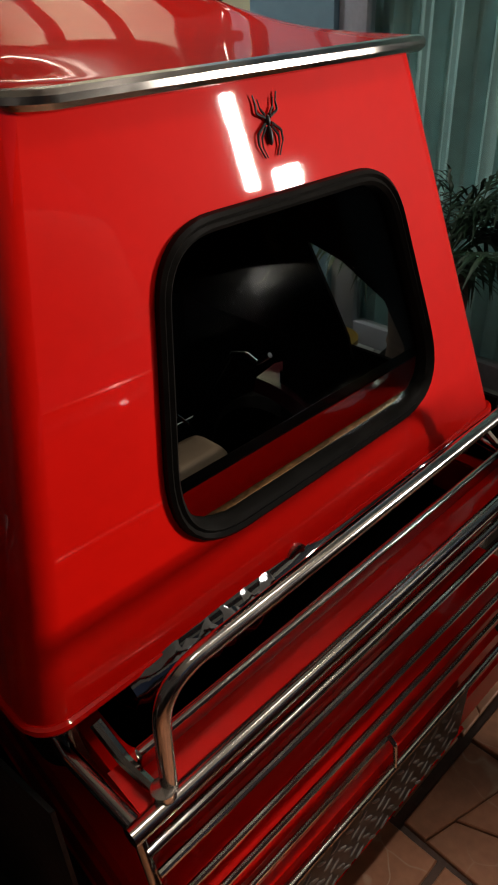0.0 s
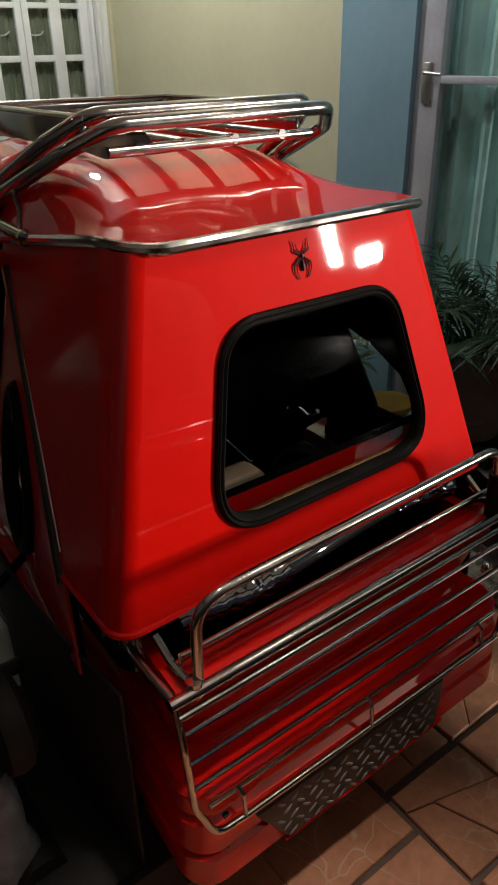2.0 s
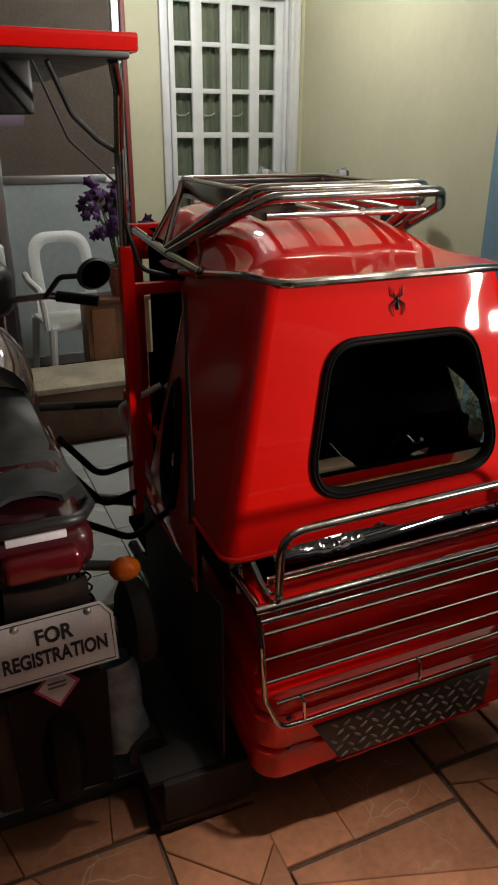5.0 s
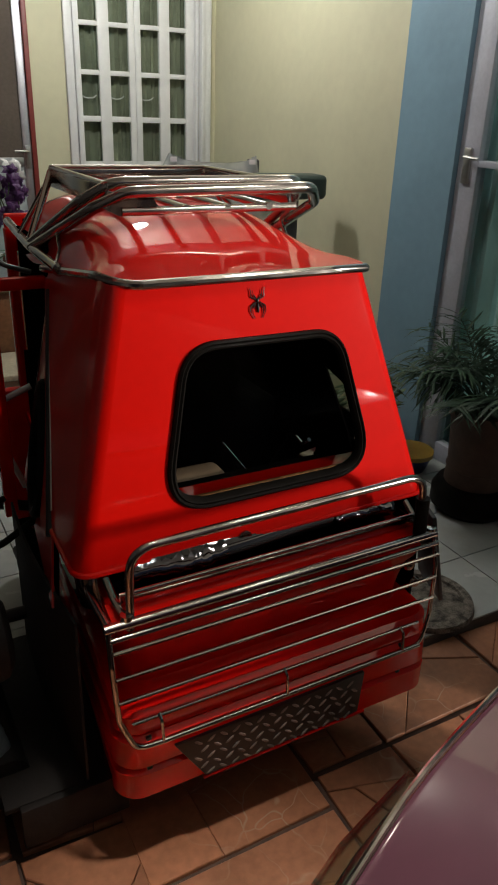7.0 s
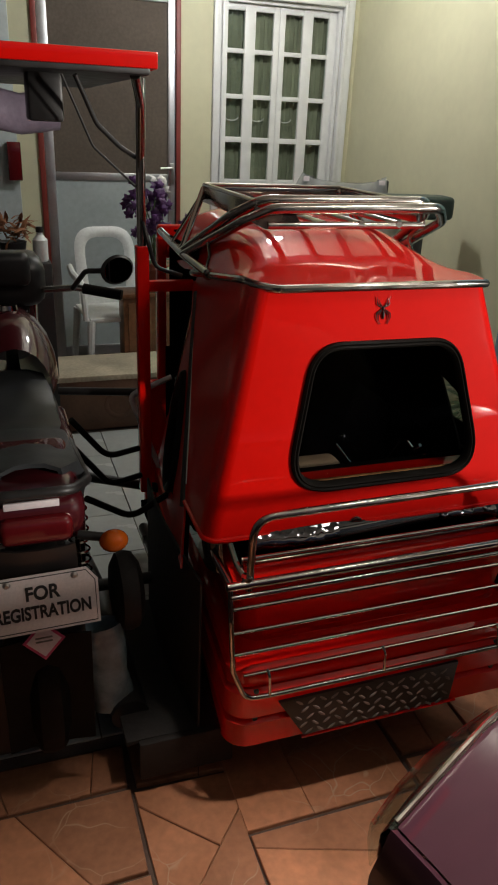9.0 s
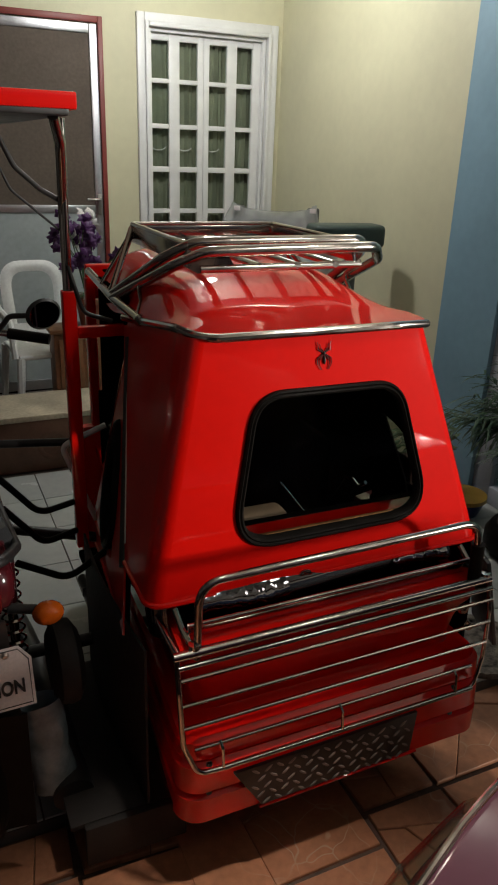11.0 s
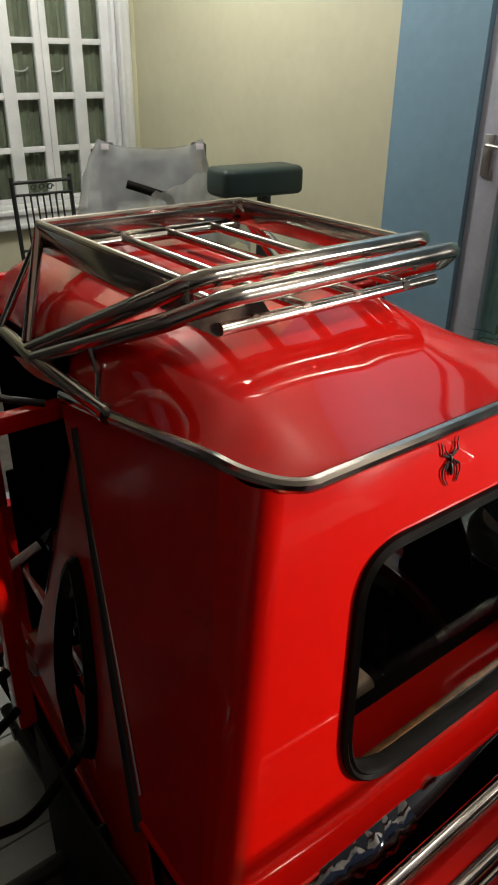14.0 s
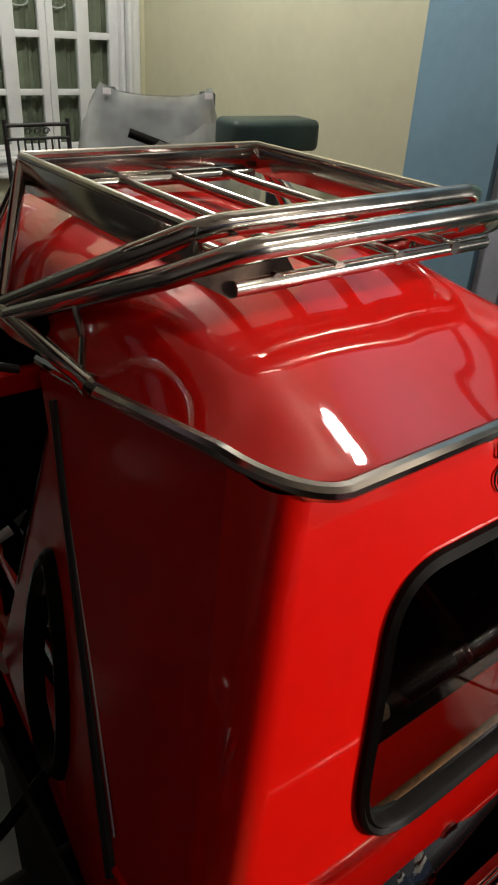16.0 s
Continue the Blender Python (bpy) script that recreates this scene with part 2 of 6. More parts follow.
RUST = mat("stained_brown_foam", (0.26, 0.11, 0.035), 0.8, var=0.5, scale=22, fine=0.3, bump=0.4, bscale=70)
GREYMARK = mat("worn_grey_marks", (0.17, 0.155, 0.145), 0.5, var=0.35, scale=40)
DARKGREEN = mat("dark_green_vinyl", (0.028, 0.050, 0.045), 0.45, var=0.15, scale=8)
DARKGREY = mat("dark_grey_plastic", (0.055, 0.058, 0.058), 0.5, var=0.15, scale=8)
WRAP = mat("pale_blue_plastic_wrap", (0.15, 0.21, 0.24), 0.25, var=0.65, scale=9, bump=0.35, bscale=30)
IRON = mat("black_wrought_iron", (0.016, 0.015, 0.015), 0.45, var=0.2)
COIR = mat("coarse_coir_mat", (0.15, 0.13, 0.11), 0.95, var=0.75, scale=38, fine=0.3, bump=1.0, bscale=160)
YPLAS = mat("yellow_plastic", (0.36, 0.21, 0.03), 0.4, var=0.1)
BPLAS = mat("dark_blue_plastic", (0.018, 0.024, 0.10), 0.4, var=0.1)
PAD = mat("tan_upholstery", (0.22, 0.15, 0.10), 0.6, var=0.15, scale=16, bump=0.1, bscale=160)
BAG = mat("violet_grey_plastic_bag", (0.23, 0.19, 0.25), 0.35, var=0.25, scale=9, bump=0.5, bscale=18)
AMBER = mat("amber_lens", (0.46, 0.085, 0.006), 0.12, var=0.1, scale=40, coat=0.6)
REDLENS = mat("red_lens", (0.10, 0.006, 0.008), 0.15, var=0.05, coat=0.8)
CARRED = mat("dark_plum_car_paint", (0.030, 0.011, 0.017), 0.35, var=0.08, scale=3, coat=1.0)
FRAMEGREY = mat("violet_grey_frame_paint", (0.44, 0.45, 0.51), 0.45, var=0.08, scale=7)
MIRROR = mat("mirror_glass", (0.75, 0.77, 0.78), 0.02, metal=1.0, var=0.01)


# ---- mesh helpers ----
def finish(bm, smooth=35):
    bmesh.ops.recalc_face_normals(bm, faces=bm.faces[:])
    me = bpy.data.meshes.new("mesh")
    bm.to_mesh(me)
    bm.free()
    if smooth:
        for f in me.polygons:
            f.use_smooth = True
        me.set_sharp_from_angle(angle=radians(smooth))
    return me


def part(name, bm, material, parent=None, label="", smooth=35):
    me = bm if isinstance(bm, bpy.types.Mesh) else finish(bm, smooth)
    me.name = name
    if not me.materials:
        me.materials.append(material)
    ob = new(name, me)
    if parent:
        ob.parent = parent
        base = parent.parent or parent
        ob.matrix_parent_inverse = Matrix.Translation(-Vector(base.location)) if parent == base else Matrix()
    if label:
        ob["label"] = label
    return ob


def thing(name, x, y, z, label, category, group=""):
    ob = new(name)
    ob.location = (x, y, z)
    ob.empty_display_size = 0.1
    return tagged(ob, label, category, group)


def structure(ob, label="", category=""):
    return tagged(ob, label, category, kind="structure")


def merge(*bms):
    out = bmesh.new()
    for b in bms:
        me = bpy.data.meshes.new("t")
        b.to_mesh(me)
        b.free()
        out.from_mesh(me)
        bpy.data.meshes.remove(me)
    return out


def box(x0, y0, z0, x1, y1, z1, bevel=0.0, segs=2, m=None):
    bm = bmesh.new()
    bmesh.ops.create_cube(bm, size=1)
    bmesh.ops.transform(bm, matrix=Matrix.Translation(((x0 + x1) / 2, (y0 + y1) / 2, (z0 + z1) / 2)) @ Matrix.Diagonal((x1 - x0, y1 - y0, z1 - z0, 1)), verts=bm.verts)
    if bevel:
        bmesh.ops.bevel(bm, geom=bm.edges[:], offset=bevel, segments=segs, affect="EDGES", profile=0.5)
    if m is not None:
        bmesh.ops.transform(bm, matrix=m, verts=bm.verts)
    return bm


def rounded(points, fillet, n=5, closed=False):
    """A polyline with its corners turned into arcs."""
    pts = [Vector(p) for p in points]
    out = []
    count = len(pts)
    for i, p in enumerate(pts):
        if not closed and i in (0, count - 1):
            out.append(p)
            continue
        a, b = pts[i - 1] - p, pts[(i + 1) % count] - p
        ang = a.angle(b)
        if ang > 3.05 or fillet <= 0:
            out.append(p)
            continue
        d = min(fillet / math.tan(ang / 2), a.length * 0.49, b.length * 0.49)
        s, e = p + a.normalized() * d, p + b.normalized() * d
        for k in range(n + 1):
            u = k / n
            out.append(s * (1 - u) ** 2 + p * 2 * u * (1 - u) + e * u * u)
    return out


def tube(points, r, fillet=0.0, seg=12, closed=False, caps=True, n=6, r1=None):
    pts = rounded(points, fillet, n, closed) if fillet else [Vector(p) for p in points]
    bm = bmesh.new()
    rings = []
    count = len(pts)
    up = None
    for i, p in enumerate(pts):
        if closed:
            t = (pts[(i + 1) % count] - pts[i - 1]).normalized()
        else:
            t = (pts[min(i + 1, count - 1)] - pts[max(i - 1, 0)]).normalized()
        if up is None:
            up = t.orthogonal().normalized()
        up = (up - t * up.dot(t)).normalized()
        side = t.cross(up)
        rr = r if r1 is None else r + (r1 - r) * i / (count - 1)
        rings.append([bm.verts.new(p + (up * math.cos(a) + side * math.sin(a)) * rr) for a in (2 * math.pi * k / seg for k in range(seg))])
    pairs = list(zip(rings, rings[1:])) + ([(rings[-1], rings[0])] if closed else [])
    for a, b in pairs:
        for k in range(seg):
            bm.faces.new((a[k], a[(k + 1) % seg], b[(k + 1) % seg], b[k]))
    if caps and not closed:
        bm.faces.new(rings[0][::-1])
        bm.faces.new(rings[-1])
    return bm


def grid(rows, close_u=False, close_v=False):
    """A skin over rows of points."""
    bm = bmesh.new()
    vs = [[bm.verts.new(p) for p in row] for row in rows]
    nr, nc = len(vs), len(vs[0])
    for i in range(nr if close_v else nr - 1):
        for j in range(nc if close_u else nc - 1):
            a, b = vs[i], vs[(i + 1) % nr]
            bm.faces.new((a[j], a[(j + 1) % nc], b[(j + 1) % nc], b[j]))
    return bm


def thick(bm, d):
    """Gives a skin thickness."""
    bmesh.ops.recalc_face_normals(bm, faces=bm.faces[:])
    bmesh.ops.solidify(bm, geom=bm.faces[:], thickness=d)
    return bm


def lathe(profile, x, y, z, seg=28, axis="Z"):
    rows = [[(x + r * math.cos(2 * math.pi * k / seg), y + r * math.sin(2 * math.pi * k / seg), z + h) for k in range(seg)] for r, h in profile]
    bm = grid(rows, close_u=True)
    if axis == "X":
        bmesh.ops.transform(bm, matrix=Matrix.Translation((x, y, z)) @ pose(0, 0, 0, 0, 90, 0) @ Matrix.Translation((-x, -y, -z)), verts=bm.verts)
    if axis == "Y":
        bmesh.ops.transform(bm, matrix=Matrix.Translation((x, y, z)) @ pose(0, 0, 0, 90, 0, 0) @ Matrix.Translation((-x, -y, -z)), verts=bm.verts)
    return bm


def prism(poly, lift, bevel=0.0):
    """A flat polygon pushed along the vector lift."""
    bm = bmesh.new()
    f = bm.faces.new([bm.verts.new(p) for p in poly])
    ex = bmesh.ops.extrude_face_region(bm, geom=[f])
    bmesh.ops.translate(bm, vec=lift, verts=[v for v in ex["geom"] if isinstance(v, bmesh.types.BMVert)])
    if bevel:
        bmesh.ops.bevel(bm, geom=bm.edges[:], offset=bevel, segments=2, affect="EDGES", profile=0.5)
    return bm


def ball(x, y, z, rx, ry, rz, u=16, v=10):
    bm = bmesh.new()
    bmesh.ops.create_uvsphere(bm, u_segments=u, v_segments=v, radius=1)
    bmesh.ops.transform(bm, matrix=Matrix.Translation((x, y, z)) @ Matrix.Diagonal((rx, ry, rz, 1)), verts=bm.verts)
    return bm


def words(text, size, material, name, parent, m, depth=0.0006, label=""):
    cu = bpy.data.curves.new(name, "FONT")
    cu.body, cu.size, cu.align_x, cu.align_y, cu.extrude, cu.offset = text, size, "CENTER", "CENTER", depth, 0.0012
    ob = bpy.data.objects.new(name, cu)
    me = bpy.data.meshes.new_from_object(ob)
    bpy.data.objects.remove(ob)
    me.transform(m)
    return part(name, me, material, parent, label)


# ---- setting ----
WY, WX, TZ, PZ = 4.25, 2.36, 0.03, 0.03  # back wall, side wall, tile level, door sill
PY = WY  # the tiles run to the back wall
TY = 0.768  # edge of the tiled floor

ground = structure(part("ground", box(-3.0, -6.0, -0.2, 6.0, TY, -0.012), JOINT), "dark earth joints between reddish flagstones", "ground")
tile_floor = structure(part("floor", box(-3.0, TY, -0.2, 2.95, PY + 0.01, TZ - 0.008), GROUT), "white tiled floor with grey grout", "floor")


def wall_with_holes(name, material, x0, x1, z0, z1, holes, y0, y1, label):
    """A wall along x from y0 to y1, cut into blocks round its openings (x0, x1, z0, z1)."""
    xs = sorted({x0, x1, *(h[0] for h in holes), *(h[1] for h in holes)})
    blocks = []
    for a, b in zip(xs, xs[1:]):
        mid = (a + b) / 2
        cuts = sorted((h[2], h[3]) for h in holes if h[0] < mid < h[1])
        z = z0
        for c0, c1 in cuts:
            if c0 > z:
                blocks.append((a, b, z, c0))
            z = c1
        if z < z1:
            blocks.append((a, b, z, z1))
    bm = merge(*[box(a, y0, c, b, y1, d) for a, b, c, d in blocks])
    return structure(part(name, bm, material, smooth=0), label, "wall")


DX0, DX1, DZ1 = 0.298, 1.128, 2.262
WX0, WX1, WZ0, WZ1 = 1.4415, 2.244, 0.899, 2.273
CEILZ = 2.95
wall_with_holes("wall_north", YELLOW, -3.0, WX + 0.2, -0.1, CEILZ, [(DX0, DX1, -0.1, DZ1), (WX0, WX1, WZ0, WZ1)], WY, WY + 0.15, "cream yellow painted plaster wall")
BB, FR = 2.30, 1.910  # where the yellow ends and where the glass door's recess begins
structure(part("wall_east", box(WX, BB, -0.1, WX + 0.2, WY, CEILZ), YELLOW, smooth=0), "cream yellow painted plaster wall", "wall")
for y0, y1, z0 in ((FR, BB, -0.1), (0.20, FR, 2.35), (-0.6, 0.20, -0.1)):
    structure(part("wall_east_blue", box(WX - 0.003, y0, z0, WX + 0.26, y1, CEILZ), BLUE, smooth=0), "blue painted plaster wall", "wall")
# Out of view; added near-black so little light bounces onto the sidecar's flank.
structure(part("wall_west", box(-1.10, -6.0, -0.1, -0.95, WY, CEILZ), UNSEENDARK, smooth=0), "unseen dark wall added to keep the left side dim", "wall")
structure(part("wall_yard", merge(box(WX + 0.26, -0.6, -0.1, 6.0, -0.5, CEILZ), box(6.0, -6.0, -0.1, 6.1, -0.5, CEILZ)), RISER, smooth=0), "dark brown yard wall", "wall")
structure(part("wall_south", box(-3.0, -6.15, -0.1, 6.1, -6.0, CEILZ), RISER, smooth=0), "dark brown yard wall", "wall")
structure(part("ceiling", box(-0.95, -2.2, CEILZ, WX + 1.2, WY + 1.6, CEILZ + 0.1), CEIL, smooth=0), "plain pale carport ceiling", "ceiling")
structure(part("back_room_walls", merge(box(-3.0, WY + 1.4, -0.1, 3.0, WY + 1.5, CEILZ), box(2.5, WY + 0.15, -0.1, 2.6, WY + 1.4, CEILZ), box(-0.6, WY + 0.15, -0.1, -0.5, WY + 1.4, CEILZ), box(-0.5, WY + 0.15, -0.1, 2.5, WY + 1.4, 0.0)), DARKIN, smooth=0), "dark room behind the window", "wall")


# window: wide moulded trim, two leaves of small panes, curtain behind
window = structure(new("window_1"), "white wooden casement window with sixteen small panes", "window")


def moulding(x0, x1, z0, z1, w, y0, y1, bev):
    return merge(
        box(x0 - w, y1, z0 - w, x0, y0, z1 + w, bev),
        box(x1, y1, z0 - w, x1 + w, y0, z1 + w, bev),
        box(x0, y1 + 0.001, z1, x1, y0, z1 + w, bev),
        box(x0, y1 + 0.001, z0 - w, x1, y0, z0, bev),
    )


part("window_frame", merge(moulding(WX0 - 0.026, WX1 + 0.026, WZ0 - 0.026, WZ1 + 0.026, 0.050, WY + 0.01, WY - 0.026, 0.006), moulding(WX0, WX1, WZ0, WZ1, 0.026, WY + 0.011, WY - 0.042, 0.007), box(WX0 - 0.10, WY - 0.05, WZ0 - 0.10, WX1 + 0.10, WY, WZ0 - 0.075, 0.006)), WHITE, window, "wide white moulded trim")
part("window_jamb", moulding(WX0 + 0.022, WX1 - 0.022, WZ0 + 0.022, WZ1 - 0.022, 0.022, WY + 0.12, WY + 0.002, 0.003), WHITE, window)
cols = [(1.471, 1.587), (1.659, 1.782), (1.862, 1.985), (2.055, 2.168)]
rows = [(0.947, 1.180), (1.209, 1.442), (1.475, 1.706), (1.734, 1.971), (1.998, 2.211)]
for k, (a, b) in enumerate(((0, 1), (2, 3))):
    x0 = WX0 + 0.022 if k == 0 else 1.823
    x1 = 1.821 if k == 0 else WX1 - 0.022
    bars = [box(x0, WY + 0.035, WZ0 + 0.024, cols[a][0], WY + 0.07, WZ1 - 0.024, 0.004), box(cols[a][1], WY + 0.035, WZ0 + 0.024, cols[b][0], WY + 0.07, WZ1 - 0.024, 0.004), box(cols[b][1], WY + 0.035, WZ0 + 0.024, x1, WY + 0.07, WZ1 - 0.024, 0.004)]
    zs = [WZ0 + 0.024] + [v for r in rows for v in r] + [WZ1 - 0.024]
    for c in (a, b):
        for z0, z1 in zip(zs[::2], zs[1::2]):
            bars.append(box(cols[c][0] - 0.002, WY + 0.038, z0, cols[c][1] + 0.002, WY + 0.067, z1, 0.003))
    leaf = part("casement", merge(*bars), WHITE, window, "white painted casement leaf")
    for c in (a, b):
        for z0, z1 in rows:
            part("pane", box(cols[c][0] - 0.004, WY + 0.050, z0 - 0.004, cols[c][1] + 0.004, WY + 0.054, z1 + 0.004), PANE, leaf).visible_shadow = False
curt = []
for i in range(60):
    x = WX0 - 0.04 + i * (WX1 - WX0 + 0.08) / 59
    curt.append([(x, WY + 0.110 + 0.012 * math.sin(i * 1.35) + 0.008 * math.sin(i * 3.1), z) for z in (0.84, 1.5, 2.2, 2.31)])
tagged(part("curtain", thick(grid(curt), 0.003), CURTAIN), "dark green curtain hanging in folds behind the window", "curtain")
for x in (1.53, 1.71, 1.91):
    pts = [(x + 0.05 * math.cos(a), WY + 0.088, 1.605 - 0.03 * math.sin(a)) for a in [0.3 + 0.28 * k for k in range(9)]]
    tagged(part("curtain_tieback", tube(pts, 0.004, seg=6), WHITEP), "pale tieback ribbon holding the window curtain", "tieback", "curtain tiebacks")

# screen door
door = structure(new("door_1"), "closed aluminium screen door with a red-brown trim", "door")
part("door_trim", merge(box(DX0 - 0.034, WY - 0.016, PZ, DX0, WY + 0.01, DZ1 + 0.036, 0.004), box(DX1, WY - 0.016, PZ, DX1 + 0.030, WY + 0.01, DZ1 + 0.036, 0.004), box(DX0, WY - 0.016, DZ1, DX1, WY + 0.01, DZ1 + 0.036, 0.004)), REDWOOD, door, "red-brown wooden trim")
part("door_frame", merge(box(DX0 + 0.002, WY + 0.0, PZ + 0.003, DX0 + 0.060, WY + 0.035, DZ1 - 0.003, 0.004), box(DX1 - 0.050, WY + 0.0, PZ + 0.003, DX1 - 0.002, WY + 0.035, DZ1 - 0.003, 0.004), box(DX0 + 0.060, WY + 0.001, DZ1 - 0.055, DX1 - 0.050, WY + 0.034, DZ1 - 0.003, 0.004), box(DX0 + 0.060, WY + 0.001, 1.186, DX1 - 0.050, WY + 0.034, 1.232, 0.004), box(DX0 + 0.060, WY + 0.001, PZ + 0.003, DX1 - 0.050, WY + 0.034, PZ + 0.07, 0.004)), ALU, door, "brushed aluminium frame")
part("screen", box(DX0 + 0.055, WY + 0.012, 1.226, DX1 - 0.045, WY + 0.018, DZ1 - 0.050), SCREEN, door, "brown insect screen")
part("lower_panel", box(DX0 + 0.055, WY + 0.012, PZ + 0.06, DX1 - 0.045, WY + 0.020, 1.190), GREYPANEL, door, "pale grey panel")
part("door_handle", merge(box(DX1 - 0.042, WY - 0.012, 1.17, DX1 - 0.012, WY + 0.001, 1.30, 0.003), tube([(DX1 - 0.027, WY - 0.01, 1.27), (DX1 - 0.027, WY - 0.045, 1.27), (DX1 - 0.11, WY - 0.045, 1.27)], 0.007, 0.02)), STEEL, door)
neigh = structure(new("door_2"), "grey framed door standing beside the screen door", "door")
part("door_frame", box(-0.62, WY - 0.014, PZ, 0.140, WY + 0.002, 2.28, 0.004), GREYPANEL, neigh, "grey painted frame")
lock = tagged(part("key_hook", merge(box(0.085, WY - 0.012, 1.80, 0.135, WY + 0.001, 1.825, 0.003), tube([(0.11, WY - 0.012, 1.812), (0.11, WY - 0.04, 1.812), (0.11, WY - 0.04, 1.85)], 0.006, 0.01), tube([(0.09, WY - 0.025, 1.79), (0.09, WY - 0.03, 1.87)], 0.004)), IRON), "small black iron hook on the yellow wall", "hook")

# glass door with a sheer curtain, set back in the blue wall
glass_door = structure(new("door_3"), "glass door with a pale blue curtain behind it", "door")
GX = WX + 0.04
part("door_frame", merge(box(GX - 0.02, FR - 0.118, TZ, GX + 0.03, FR - 0.002, 2.345, 0.004), box(GX - 0.02, 0.203, TZ, GX + 0.03, 0.275, 2.345, 0.004), box(GX - 0.02, 0.275, 2.27, GX + 0.03, FR - 0.118, 2.345, 0.004), box(GX - 0.019, 0.275, 1.358, GX + 0.028, FR - 0.118, 1.385, 0.004), box(GX - 0.02, 0.275, TZ, GX + 0.03, FR - 0.118, TZ + 0.09, 0.004)), FRAMEGREY, glass_door, "violet grey painted frame")
part("door_pane", box(GX + 0.002, 0.27, TZ + 0.085, GX + 0.007, FR - 0.113, 2.275), PANE, glass_door).visible_shadow = False
part("door_latch", merge(box(GX - 0.032, FR - 0.080, 1.29, GX - 0.018, FR - 0.040, 1.43, 0.004), tube([(GX - 0.03, FR - 0.06, 1.395), (GX - 0.055, FR - 0.065, 1.395), (GX - 0.055, FR - 0.15, 1.390)], 0.007, 0.01)), STEEL, glass_door, "steel latch")
sheer = []
for i in range(110):
    y = 0.16 + i * (FR - 0.16) / 109
    sheer.append([(GX + 0.075 + 0.020 * math.sin(i * 0.75) + 0.010 * math.sin(i * 1.9), y, z) for z in (0.05, 1.2, 2.3)])
tagged(part("sheer_curtain", thick(grid(sheer), 0.002), SHEER), "pale blue sheer curtain hanging behind the glass door", "curtain")
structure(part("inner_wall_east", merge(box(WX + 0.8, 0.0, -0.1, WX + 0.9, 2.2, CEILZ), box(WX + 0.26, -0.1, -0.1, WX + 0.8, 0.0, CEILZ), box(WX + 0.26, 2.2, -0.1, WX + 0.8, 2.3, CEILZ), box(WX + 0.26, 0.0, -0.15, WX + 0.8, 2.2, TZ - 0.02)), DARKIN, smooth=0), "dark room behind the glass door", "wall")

# lamps that light the place
yard_lamp = thing("yard_lamp", YARD[0] + 0.14, YARD[1] - 0.22, 0.0, "two flood lamps on a steel post in the yard", "lamp")
part("post", tube([(YARD[0] + 0.14, YARD[1] - 0.24, -0.012), (YARD[0] + 0.14, YARD[1] - 0.24, 2.4)], 0.03), STEEL, yard_lamp)
for c, hx, hz in ((HEADS[0], 0.13, 0.45), (HEADS[1], 0.20, 0.15)):
    part("housing", box(-hx, -0.03, -hz, hx, 0.03, hz, 0.02, 2, Matrix.Translation(c + Vector((0.04, -0.08, 0.02))) @ pose(0, 0, 0, 0, 0, 38)), BLACK, yard_lamp)
for spot, what in ((BULB, "small white lamp under the carport ceiling"), (PORCH, "white lamp hanging from the porch ceiling")):
    ceiling_lamp = thing("ceiling_lamp", *spot, what, "lamp", "ceiling lamps")
    part("housing", lathe([(0.0, 0.09), (0.04, 0.09), (0.045, 0.11), (0.05, 0.12), (0.06, CEILZ - spot[2]), (0.0, CEILZ - spot[2])], *spot, 24), WHITE, ceiling_lamp)
# housings for the two added spots, which stay out of view
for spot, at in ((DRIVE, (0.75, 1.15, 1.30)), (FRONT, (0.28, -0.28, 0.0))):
    down = thing("added_spot", *spot, "square white spot lamp tilted under the carport ceiling", "lamp", "carport spots")
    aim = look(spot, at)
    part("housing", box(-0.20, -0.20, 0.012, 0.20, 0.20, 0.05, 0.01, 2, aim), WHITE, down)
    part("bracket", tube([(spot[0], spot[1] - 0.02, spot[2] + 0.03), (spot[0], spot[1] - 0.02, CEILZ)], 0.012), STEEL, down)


# ---- sidecar ----
CX = 0.758
sidecar = thing("sidecar", CX, 1.1, 0.0, "glossy red fibreglass tricycle sidecar with chrome racks", "sidecar")


TOP = {-1: 0.310, 1: 0.272}


def half(z, sgn=1):
    """Half width of the shell at a height, at its back, on one side."""
    return 0.434 + (TOP[sgn] - 0.434) * (z - 0.712) / (1.240 - 0.712)


def back(z):
    return 0.600 + (0.706 - 0.600) * (z - 0.712) / (1.240 - 0.712)


R = 0.036
BOW = 0.098  # how fast the convex panel turns, per metre


def bow(x):
    """The rear panel is a little convex across."""
    return 0.006 * (((x - CX) / 0.35) ** 2 - 0.25)


def side_row(z, sgn, y_end):
    """Plan line of one side at a height: a flat strip, the rounded corner, the long side."""
    w = half(z, sgn)
    a0 = math.atan(BOW * (w - R))
    y = back(z) + bow(CX + w - R + R * math.sin(a0)) - R * (1 - math.cos(a0))
    flare = -0.02 if sgn < 0 else (-0.10 + 0.20 * (z - 0.712) / 0.528)
    out = []
    for a in [a0, a0 + 0.02, a0 + 0.06] + [a0 + 0.06 + (math.pi / 2 - a0 - 0.06) * k / 10 for k in range(1, 11)]:
        out.append((w - R + R * math.sin(a), y + R - R * math.cos(a)))
    for k in range(1, 13):
        u = k / 12
        yy = y + R + (y_end - y - R) * u
        out.append((w + flare * (yy - y - R), yy))
    return [(CX + sgn * px, py, z - (0.15 * max(0, py - 0.80) * (z - 0.712) / 0.528)) for px, py in out]


RIGHT_END = 0.745


